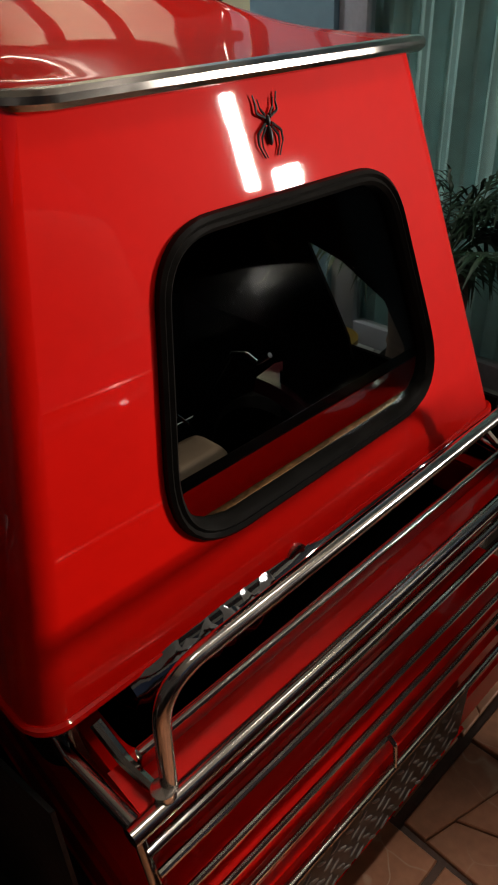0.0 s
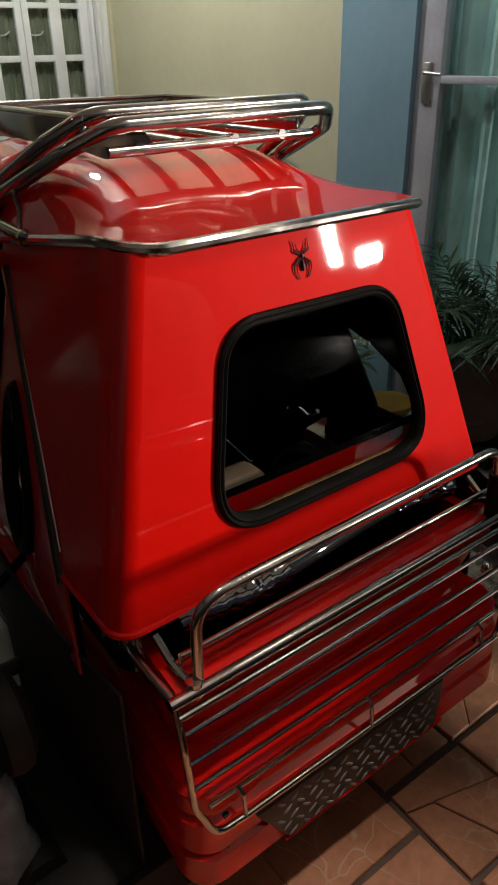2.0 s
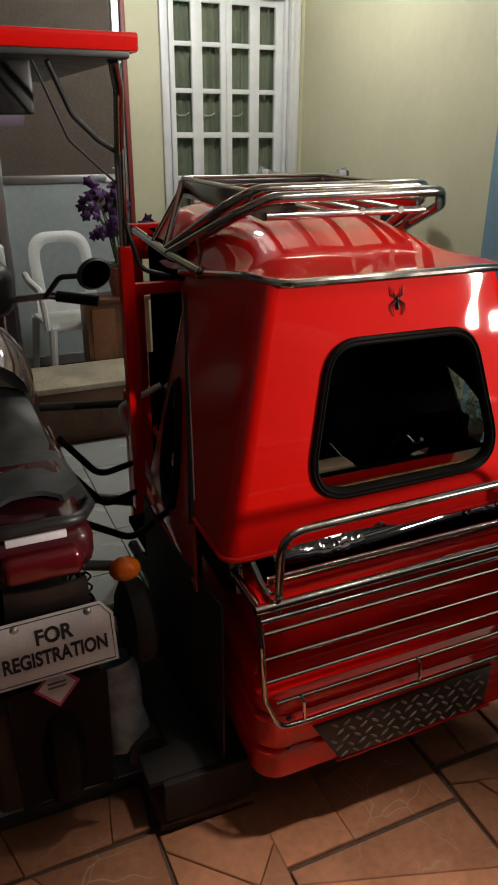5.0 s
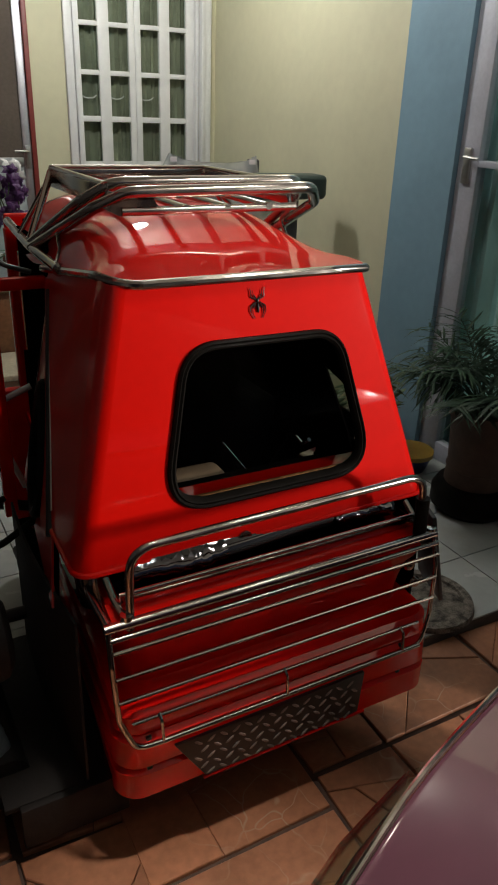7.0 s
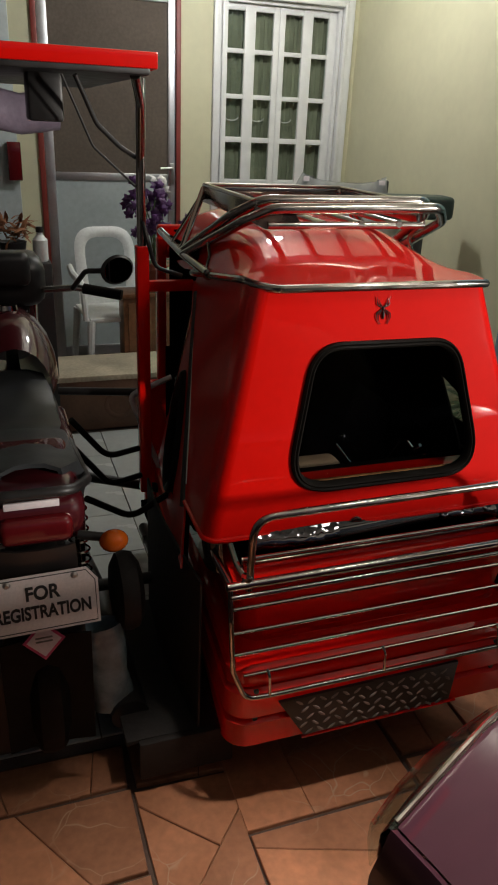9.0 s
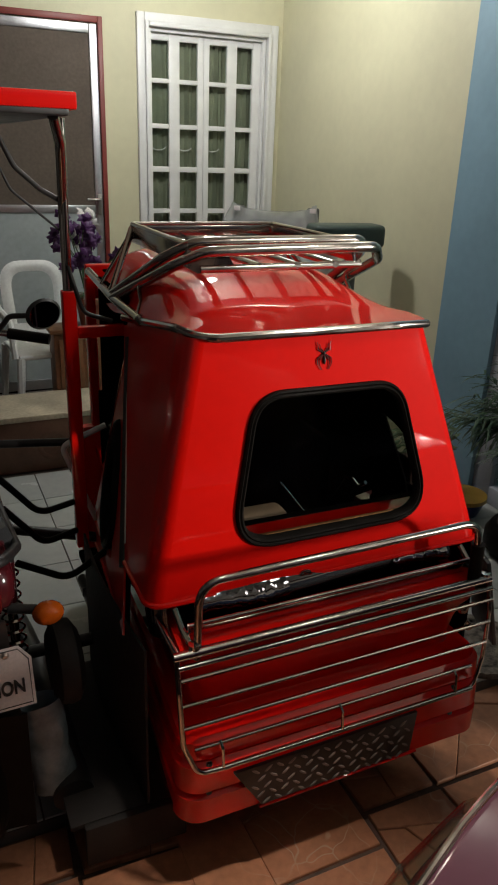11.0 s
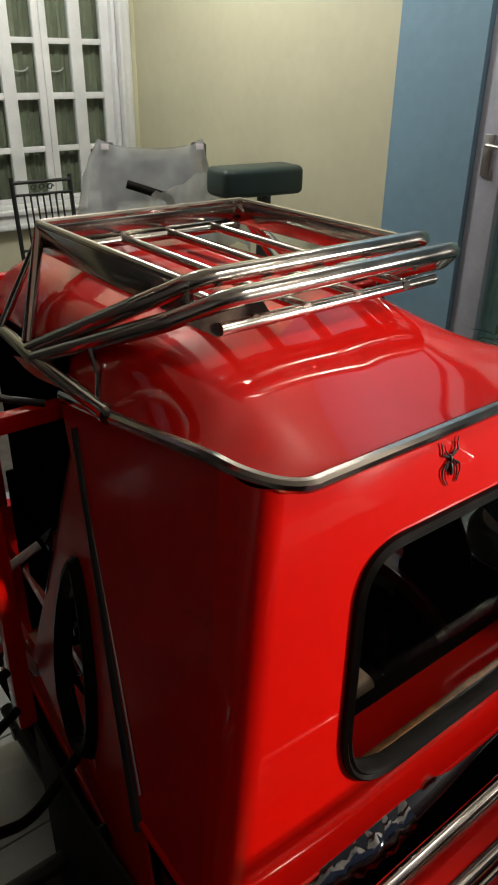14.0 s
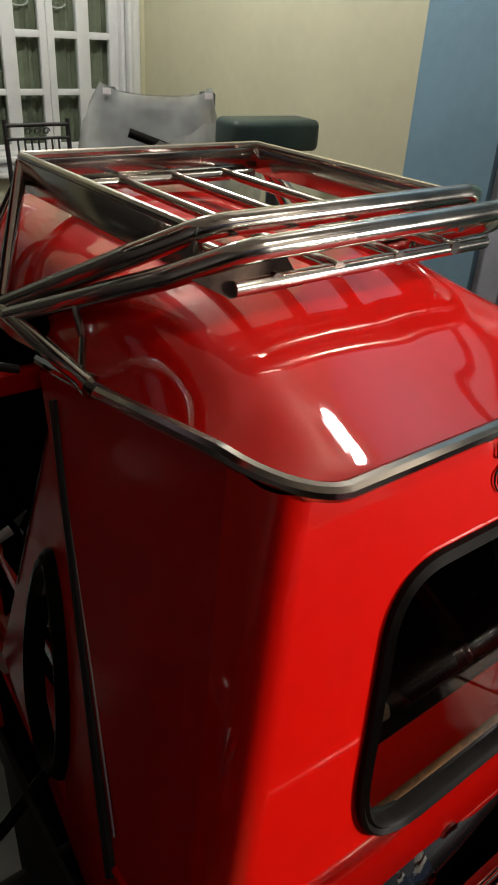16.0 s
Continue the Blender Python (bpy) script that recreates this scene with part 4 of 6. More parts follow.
part("pillar_bead", tube([pillar(-0.06, v) + Vector((-0.008, 0, 0)) for v in (0.02, 0.3, 0.62, 0.70)], 0.0018, seg=6), STEEL, side, "thin chrome bead")
part("pillar_bead", tube([pillar(0.99, v) + Vector((-0.005, 0, 0)) for v in (0.02, 0.3, 0.65)], 0.0030, seg=6), CHROME, side, "thin chrome bead")
lump = []
for i in range(22):
    y = 1.02 + 0.33 * i / 21
    lump.append([(0.445 + 0.014 * math.sin(i * 1.7 + k) + 0.010 * math.sin(k * 2.3 - i), y, 0.57 + 0.28 * k / 15 + 0.006 * math.sin(i * 2.1)) for k in range(16)])
part("plastic_lining", thick(grid(lump), 0.002), CRUMPLE, sidecar, "crumpled silvery plastic behind the slot", smooth=25)
part("front_cowl", merge(box(0.40, 1.70, 0.20, 1.12, 1.74, 0.70, 0.01), box(0.46, 1.72, 1.13, 1.05, 1.75, 1.24, 0.008), box(0.455, 1.70, 0.70, 0.485, 1.74, 1.2, 0.005), box(1.03, 1.70, 0.70, 1.06, 1.74, 1.2, 0.005)), RED, sidecar, "red front cowl and screen pillars")
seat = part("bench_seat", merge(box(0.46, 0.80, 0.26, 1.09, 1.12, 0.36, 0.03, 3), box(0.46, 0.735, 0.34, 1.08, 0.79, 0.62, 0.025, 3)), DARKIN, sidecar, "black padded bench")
part("bench_cushion", box(0.440, 0.728, 0.690, 0.715, 0.805, 0.798, 0.022, 4), PAD, seat, "tan padded cushion")
part("grab_handle", tube([(1.086, 1.500, 0.474), (1.144, 1.352, 0.376), (1.181, 1.227, 0.598)], 0.0050, 0.004), MIRROR, sidecar, "thin bright grab handle")
part("belt_clip", tube([(1.181, 1.226, 0.600), (1.184, 1.180, 0.612), (1.186, 1.150, 0.600), (1.188, 1.115, 0.629)], 0.0060, 0.006), MIRROR, sidecar, "bright belt clip")

# chassis tubes; plate and skirt paint the gap's shade towards the motorcycle
part("gap_shade_plate", merge(box(0.13, 0.60, 0.150, 0.40, 1.16, 0.165, 0.003), box(0.16, 0.58, 0.05, 0.40, 0.60, 0.165, 0.004)), FLATBLACK, sidecar, "near-black plate standing in for shade in the gap")
part("chassis_rail", tube([(0.38, 0.60, 0.14), (0.38, 1.65, 0.14)], 0.018), BLACK, sidecar)
for k in range(2):
    part("chassis_strut", tube([(0.36, 0.66 + 0.9 * k, 0.14), (1.20, 0.66 + 0.9 * k, 0.14)], 0.016), BLACK, sidecar)

# added sheet: paints the gap's shade and hides the tub's left side
part("gap_shade_sheet", thick(grid([[(0.315 - 0.02 * math.sin(2.6 * k / 8), 0.60 + 0.55 * k / 8, z) for z in (0.05, 0.20, 0.42, 0.60)] for k in range(9)]), 0.006), FLATBLACK, sidecar, "added near-black sheet for shade between sidecar and motorcycle")

# wheel on the far side
wheel = part("sidecar_wheel", lathe([(0.13, -0.02), (0.16, -0.035), (0.215, -0.040), (0.235, -0.02), (0.235, 0.02), (0.215, 0.040), (0.16, 0.035), (0.13, 0.02), (0.13, -0.02)], 1.235, 1.12, 0.235 + TZ, 36, "X"), RUBBER, sidecar, "small black tyre")
part("hub", lathe([(0.0, -0.03), (0.05, -0.028), (0.06, -0.012), (0.14, -0.01), (0.14, 0.01), (0.06, 0.012), (0.05, 0.028), (0.0, 0.03)], 1.235, 1.12, 0.235 + TZ, 24, "X"), STEEL, wheel)
fen = []
for k in range(15):
    a = math.radians(-15 + 110 * k / 14)
    fen.append([(x, 1.12 - 0.30 * math.cos(a), 0.27 + 0.30 * math.sin(a) - e) for x, e in ((1.165, 0.03), (1.175, 0.0), (1.235, -0.012), (1.30, 0.0), (1.31, 0.03))])
part("mudguard", thick(grid(fen), 0.004), MAROON, sidecar, "dark glossy mudguard")
part("rear_side_panel", prism([(1.136, 0.505, 0.690), (1.180, 0.62, 0.690), (1.250, 0.64, 0.43), (1.205, 0.505, 0.43)], (0.012, -0.003, 0), 0.003), BLACK, sidecar, "dark side panel")


# ---- motorcycle ----
MX = -0.058
bike = thing("motorcycle", MX, 1.4, 0.0, "maroon motorcycle coupled to the sidecar with a white plate", "motorcycle")


def wheel_at(y, r, w, name):
    z = r + (TZ if y > TY + 0.1 else 0.004)
    tyre = part(name, lathe([(r - 0.075, -w * 0.7), (r - 0.03, -w), (r - 0.005, -w * 0.55), (r, 0), (r - 0.005, w * 0.55), (r - 0.03, w), (r - 0.075, w * 0.7), (r - 0.075, -w * 0.7)], MX, y, z, 44, "X"), RUBBER, bike, "black tyre")
    part("rim", lathe([(r - 0.078, -w * 0.72), (r - 0.095, -w * 0.5), (r - 0.095, w * 0.5), (r - 0.078, w * 0.72), (r - 0.074, 0), (r - 0.078, -w * 0.72)], MX, y, z, 40, "X"), CHROME, tyre)
    part("hub", lathe([(0.0, -0.06), (0.055, -0.06), (0.065, -0.03), (0.05, 0), (0.065, 0.03), (0.055, 0.06), (0.0, 0.06)], MX, y, z, 24, "X"), STEEL, tyre)
    sp = []
    for k in range(18):
        a = 2 * math.pi * k / 18
        b = a + 0.25 * (1 if k % 2 else -1)
        s = 0.03 if k % 2 else -0.03
        sp.append(tube([(MX + s, y + 0.05 * math.cos(a), z + 0.05 * math.sin(a)), (MX, y + (r - 0.09) * math.cos(b), z + (r - 0.09) * math.sin(b))], 0.0018, seg=5, caps=False))
    part("spokes", merge(*sp), CHROME, tyre)


wheel_at(0.865, 0.29, 0.045, "rear_wheel")
wheel_at(2.10, 0.29, 0.040, "front_wheel")
# plate, bracket, sticker
pm = Matrix.Translation((MX, 0.548, 0.626)) @ pose(0, 0, 0, 78, 0, 2)
pw, ph, pc = 0.116, 0.064, 0.022


def flat(pts, m, d):
    bm = prism([(x, y, 0) for x, y in pts], (0, 0, d))
    bmesh.ops.transform(bm, matrix=m, verts=bm.verts)
    return bm


plate = part("number_plate", flat([(-pw, -ph), (pw, -ph), (pw, ph - pc * 1.3), (pw - pc, ph), (-pw + pc, ph), (-pw, ph - pc * 1.3)], pm, 0.002), PLATE, bike, "white plate lettered FOR REGISTRATION")
e = 0.006
edge = [(-pw + e, -ph + e), (pw - e, -ph + e), (pw - e, ph - pc * 1.3 - 0.002), (pw - pc - 0.002, ph - e), (-pw + pc + 0.002, ph - e), (-pw + e, ph - pc * 1.3 - 0.002)]
part("plate_border", tube([pm @ Vector((x, y, 0.0022)) for x, y in edge], 0.0011, seg=6, closed=True), INK, plate)
words("FOR", 0.040, INK, "plate_word", plate, pm @ Matrix.Translation((0, 0.022, 0.0030)) @ Matrix.Diagonal((0.92, 1.05, 1, 1)))
words("REGISTRATION", 0.036, INK, "plate_word", plate, pm @ Matrix.Translation((0, -0.020, 0.0030)) @ Matrix.Diagonal((0.80, 1.1, 1, 1)))
for s in (-1, 1):
    part("plate_bolt", lathe([(0.0, 0.006), (0.004, 0.006), (0.006, 0.004), (0.008, 0.002), (0.008, 0.0)], *(pm @ Vector((s * 0.068, 0.050, 0.001))), 12, "Y"), STEEL, plate)
sm = Matrix.Translation((MX - 0.004, 0.562, 0.517)) @ pose(0, 0, 0, 78, 0, 2) @ pose(0, 0, 0, 0, 0, 45)
stick = part("sticker", flat([(-0.032, -0.032), (0.032, -0.032), (0.032, 0.032), (-0.032, 0.032)], sm, 0.0012), PINK, bike, "pink-edged white diamond sticker")
part("sticker_face", flat([(-0.026, -0.026), (0.026, -0.026), (0.026, 0.026), (-0.026, 0.026)], sm @ Matrix.Translation((0, 0, 0.0014)), 0.0006), STICK, stick)
for k in range(3):
    mm = Matrix.Translation((MX - 0.004, 0.5605, 0.527 - 0.010 * k)) @ pose(0, 0, 0, 78, 0, 2)
    part("sticker_bar", flat([(-0.018, -0.002), (0.018, -0.002), (0.018, 0.002), (-0.018, 0.002)], mm @ Matrix.Translation((0, 0, 0.0022)), 0.0004), GREYMARK, stick)
flap = [[(MX + u * (0.075 + 0.02 * v), 0.585 + 0.05 * v - 0.012 * (1 - u * u) + 0.30 * max(0, v - 0.75), 0.74 - 0.36 * v) for u in (-1, -0.6, 0, 0.6, 1)] for v in (0, 0.25, 0.5, 0.75, 1)]
part("rear_fender", thick(grid(flap), 0.006), BLACK, bike, "black rear mudguard")
part("mud_flap", thick(grid([[(MX + u * 0.10, 0.600 - 0.01 * u * u + 0.03 * v, 0.50 - 0.34 * v) for u in (-1, -0.5, 0, 0.5, 1)] for v in (0, 0.33, 0.66, 1)]), 0.005), RUBBER, bike, "black rubber mud flap")
fend = []
for k in range(13):
    a = math.radians(35 + 120 * k / 12)
    fend.append([(MX + s, 0.865 + 0.325 * math.cos(math.pi - a), 0.30 + 0.325 * math.sin(a) - d) for s, d in ((-0.07, 0.03), (-0.05, 0.004), (0, 0), (0.05, 0.004), (0.07, 0.03))])
part("rear_mudguard", thick(grid(fend), 0.004), BLACK, bike)
tail = part("tail_cowl", merge(box(MX - 0.105, 0.60, 0.735, MX + 0.105, 0.96, 0.835, 0.035, 3), box(MX - 0.125, 0.82, 0.60, MX - 0.085, 1.25, 0.80, 0.02, 3), box(MX + 0.085, 0.82, 0.60, MX + 0.125, 1.25, 0.80, 0.02, 3)), MAROON, bike, "maroon tail cowl and side covers")
part("tail_light", box(MX - 0.075, 0.575, 0.745, MX + 0.075, 0.63, 0.805, 0.018, 3), REDLENS, tail, "red tail light")
part("reflective_strip", box(MX - 0.06, 0.590, 0.826, MX + 0.05, 0.597, 0.842, 0.002), STICK, tail)
for s in (-1, 1):
    sig = part("turn_signal", ball(MX + s * 0.166, 0.650, 0.690, 0.033, 0.026, 0.026), AMBER, bike, "amber turn signal")
    part("signal_stalk", tube([(MX + s * 0.09, 0.68, 0.70), (MX + s * 0.145, 0.668, 0.692)], 0.011), BLACK, sig)
    part("shock_absorber", merge(tube([(MX + s * 0.115, 0.86, 0.30), (MX + s * 0.118, 0.98, 0.66)], 0.012), *[lathe([(0.024, -0.004), (0.028, 0), (0.024, 0.004)], MX + s * 0.1165, 0.90 + 0.0175 * k / 2, 0.40 + 0.026 * k, 16) for k in range(9)]), CHROME, bike)
seat_rows = []
for k in range(13):
    v = k / 12
    y = 0.72 + 0.70 * v
    top = 0.850 - 0.055 * math.sin(min(1, v * 1.25) * math.pi) * (0.6 if v < 0.5 else 1.0) - 0.01 * v
    w = 0.118 - 0.035 * v ** 2 - (0.05 if k == 0 else 0)
    seat_rows.append([(MX + w * 0.92, y, top - 0.085), (MX + w, y, top - 0.045), (MX + w * 0.86, y, top - 0.008), (MX + w * 0.45, y, top + 0.004), (MX, y, top + 0.006), (MX - w * 0.45, y, top + 0.004), (MX - w * 0.86, y, top - 0.008), (MX - w, y, top - 0.045), (MX - w * 0.92, y, top - 0.085)])
part("seat", thick(grid(seat_rows), -0.01), VINYL, bike, "long black vinyl seat", smooth=50)
part("seat_piping", tube([(p[0][0] + 0.004, p[0][1], p[0][2] + 0.02) for p in seat_rows], 0.004, seg=6), BLACK, bike)
part("grab_rail", tube([(MX - 0.11, 1.0, 0.79), (MX - 0.125, 0.75, 0.80), (MX - 0.08, 0.60, 0.855), (MX + 0.08, 0.60, 0.855), (MX + 0.125, 0.75, 0.80), (MX + 0.11, 1.0, 0.79)], 0.011, 0.05), BLACK, bike, "black grab rail")
tk = []
for k in range(15):
    v = k / 14
    y = 1.36 + 0.48 * v
    w = 0.06 + 0.075 * math.sin(math.pi * min(1, 0.15 + v * 0.8)) ** 0.7
    h = 0.10 + 0.10 * math.sin(math.pi * min(1, 0.12 + v * 0.78))
    tk.append([(MX + w * math.cos(a) * 1.0, y, 0.80 + h * math.sin(a) * (1 if math.sin(a) > 0 else 0.35)) for a in (2 * math.pi * q / 20 for q in range(20))])
tank = part("fuel_tank", grid(tk, close_u=True), MAROON, bike, "maroon fuel tank", smooth=60)
part("fuel_cap", lathe([(0.0, 0.018), (0.026, 0.016), (0.030, 0.0), (0.0, 0.0)], MX, 1.60, 0.995, 20), CHROME, tank)
part("engine", merge(box(MX - 0.11, 1.22, 0.26, MX + 0.11, 1.62, 0.46, 0.04, 3), *[box(MX - 0.09, 1.50 + 0.0, 0.47 + 0.022 * k, MX + 0.09, 1.66, 0.480 + 0.022 * k, 0.002) for k in range(9)]), STEEL, bike, "finned engine")
part("frame_tube", merge(tube([(MX, 1.84, 0.86), (MX, 1.74, 0.40), (MX, 1.55, 0.24), (MX, 1.15, 0.26), (MX, 1.0, 0.70), (MX, 1.35, 0.74), (MX, 1.82, 0.84)], 0.02, 0.06), tube([(MX + 0.09, 1.15, 0.35), (MX + 0.09, 0.865, 0.30)], 0.018), tube([(MX - 0.09, 1.15, 0.35), (MX - 0.09, 0.865, 0.30)], 0.018)), BLACK, bike)
part("fork", merge(*[tube([(MX + s * 0.085, 2.10, 0.32), (MX + s * 0.085, 1.82, 0.98)], 0.017) for s in (-1, 1)]), CHROME, bike)
part("front_fender", thick(grid([[(MX + s, 2.10 + 0.33 * math.cos(math.radians(a)), 0.32 + 0.33 * math.sin(math.radians(a)) - d) for s, d in ((-0.06, 0.03), (-0.04, 0), (0.04, 0), (0.06, 0.03))] for a in range(40, 171, 13)]), 0.004), MAROON, bike)
part("headlamp", lathe([(0.0, -0.10), (0.05, -0.09), (0.085, -0.03), (0.09, 0.02), (0.0, 0.03)], MX, 1.92, 0.98, 24, "Y"), BLACK, bike)
bars = part("handlebar", tube([(MX - 0.35, 1.60, 1.03), (MX - 0.22, 1.66, 1.045), (MX - 0.08, 1.80, 1.01), (MX + 0.08, 1.80, 1.01), (MX + 0.22, 1.66, 1.045), (MX + 0.35, 1.60, 1.03)], 0.011, 0.05), CHROME, bike, "chrome handlebar")
for s in (-1, 1):
    part("grip", tube([(MX + s * 0.24, 1.65, 1.044), (MX + s * 0.355, 1.598, 1.03)], 0.017), RUBBER, bars)
    part("lever", tube([(MX + s * 0.21, 1.70, 1.04), (MX + s * 0.36, 1.66, 1.02)], 0.006), ALU, bars)
part("dash_shroud", merge(box(MX - 0.14, 1.74, 0.96, MX + 0.13, 1.95, 1.13, 0.05, 3), box(MX - 0.10, 1.70, 1.04, MX + 0.08, 1.78, 1.15, 0.025, 3)), BLACK, bike, "black instrument shroud")
mir = part("mirror", merge(lathe([(0.0, 0.0), (0.040, 0.0), (0.047, 0.010), (0.038, 0.026), (0.0, 0.034)], 0.0, 0.0, 0.0, 24)), BLACK, bike, "black rear-view mirror")
mmx = Matrix.Translation((0.268, 1.47, 1.135)) @ pose(0, 0, 0, 90, -14, 12) @ Matrix.Diagonal((1.15, 0.95, -1, 1))
mir.data.transform(mmx)
mg = bmesh.new()
mg.faces.new([mg.verts.new(mmx @ Vector((0.039 * math.cos(a), 0.039 * math.sin(a), -0.0012))) for a in (2 * math.pi * k / 24 for k in range(24))])
part("mirror_glass", mg, MIRROR, mir, smooth=0)
part("mirror_stem", tube([(0.245, 1.49, 1.130), (0.175, 1.52, 1.125), (0.14, 1.58, 1.06)], 0.008, 0.03), BLACK, mir)
muf = part("chain_case", box(MX + 0.035, 0.70, 0.20, MX + 0.125, 1.25, 0.36, 0.03, 3), BLACK, bike, "black chain case")
part("under_tray", box(MX - 0.16, 0.66, 0.10, MX - 0.06, 1.15, 0.42, 0.03, 3), BLACK, bike, "black silencer cover")
muf = part("exhaust", tube([(0.135, 0.66, 0.16), (0.120, 1.15, 0.20), (0.07, 1.55, 0.22), (MX, 1.75, 0.40)], 0.048, 0.08, seg=18, r1=0.022), BLACK, bike, "black exhaust pipe")
wr = []
for k in range(10):
    z = 0.43 - 0.26 * k / 9
    wr.append([(0.074 + 0.052 * math.cos(a) * (1 + 0.08 * math.sin(3 * a + k)) + 0.003 * k, 0.70 + 0.030 * math.sin(a) * (1 + 0.1 * math.sin(2 * a + k * 0.7)), z) for a in (2 * math.pi * q / 20 for q in range(20))])
part("wrapped_guard", grid(wr, close_u=True), WRAP, bike, "muffler end wrapped in pale blue plastic film", smooth=50)
part("side_case", lathe([(0.0, -0.035), (0.07, -0.035), (0.095, -0.02), (0.10, 0.0), (0.095, 0.02), (0.07, 0.035), (0.0, 0.035)], 0.150, 0.76, 0.475, 32, "X"), FLATBLACK, bike, "round black case")
for k, (a, b) in enumerate((((0.07, 1.12, 0.80), (0.27, 1.20, 0.66)), ((0.07, 1.06, 0.74), (0.27, 1.18, 0.58)), ((0.08, 0.92, 0.66), (0.33, 1.02, 0.60)))):
    mid = ((a[0] + b[0]) / 2, (a[1] + b[1]) / 2, (a[2] + b[2]) / 2 - 0.07)
    part("coupling_hose", tube([a, mid, b], 0.009, 0.08, n=8), RUBBER, bike)
for a, b, r in (((0.04, 1.05, 0.30), (0.40, 1.05, 0.30), 0.018), ((0.04, 1.60, 0.42), (0.44, 1.60, 0.30), 0.018), ((0.06, 1.36, 0.80), (0.30, 1.30, 0.80), 0.012)):
    part("coupling_bar", tube([a, b], r), BLACK, bike)
part("foot_guard", tube([(0.385, 1.268, 0.853), (0.258, 1.268, 0.803), (0.345, 1.268, 0.558)], 0.0085, 0.025), WHITE, bike, "bent white guard bracket")

bike.location += Vector((0.022, 0.032, 0.0))

# canopy over the rider
canopy = thing("canopy", 0.0, 1.5, 1.66, "flat black canopy with a red edge over the motorcycle", "canopy")
part("canopy_roof", box(-0.62, 1.07, 1.655, 0.292, 2.15, 1.690, 0.006), BLACK, canopy, "black canopy sheet")
part("canopy_edge", merge(box(-0.63, 1.050, 1.668, 0.305, 1.072, 1.702, 0.004), box(0.290, 1.072, 1.668, 0.310, 2.16, 1.702, 0.004)), RED, canopy, "red edge strip")
post = part("post", merge(tube([(0.262, 1.10, 1.655), (0.285, 1.16, 1.60), (0.297, 1.235, 1.45), (0.298, 1.240, 1.24)], 0.0125, 0.05), tube([(0.298, 1.20, 1.655), (0.300, 1.240, 1.24)], 0.008)), CHROME, canopy, "chrome canopy post")
part("post_foot", box(0.281, 1.222, 0.52, 0.315, 1.258, 1.255, 0.004), RED, canopy, "red square post")
part("cross_bar", merge(box(0.315, 1.226, 1.132, 0.445, 1.250, 1.162, 0.003)), RED, canopy, "red square bar to the sidecar")
part("cable", merge(tube([(0.13, 1.12, 1.65), (0.18, 1.16, 1.55), (0.24, 1.20, 1.50), (0.295, 1.238, 1.47)], 0.006, 0.05), tube([(0.10, 1.12, 1.65), (0.17, 1.17, 1.50), (0.29, 1.24, 1.40)], 0.003, 0.05), tube([(0.298, 1.23, 1.32), (0.33, 1.22, 1.20), (0.40, 1.2, 1.18)], 0.006, 0.04)), BLACK, canopy)
part("canopy_speaker", box(0.03, 1.20, 1.55, 0.11, 1.34, 1.66, 0.008), BLACK, canopy)
for y0, nm in ((1.62, "far"),):
    roll = []
    for k in range(14):
        x = -0.55 + 0.70 * k / 13
        roll.append([(x, y0 + 0.05 * math.cos(a) * (1 + 0.15 * math.sin(k * 1.3 + a)), 1.565 + 0.055 * math.sin(a) * (1 + 0.15 * math.sin(k * 1.7 - a))) for a in (2 * math.pi * q / 14 for q in range(14))])
    tagged(part("plastic_roll", grid(roll, close_u=True), BAG, smooth=50), "violet grey plastic sheet rolled up under the canopy", "plastic sheet")


canopy.location += Vector((0.014, 0.0, -0.006))


# ---- porch and plants ----
def leaf_blade(m, length, width, bend, n=5):
    rows = []
    for k in range(n + 1):
        u = k / n
        w = width * math.sin(math.pi * min(1, 0.12 + 0.88 * u)) ** 0.8 * (1 - 0.5 * u)
        x, z = length * u, -bend * u * u * length
        rows.append([m @ Vector((x, -w, z)), m @ Vector((x, 0, z + w * 0.35)), m @ Vector((x, w, z))])
    return grid(rows)


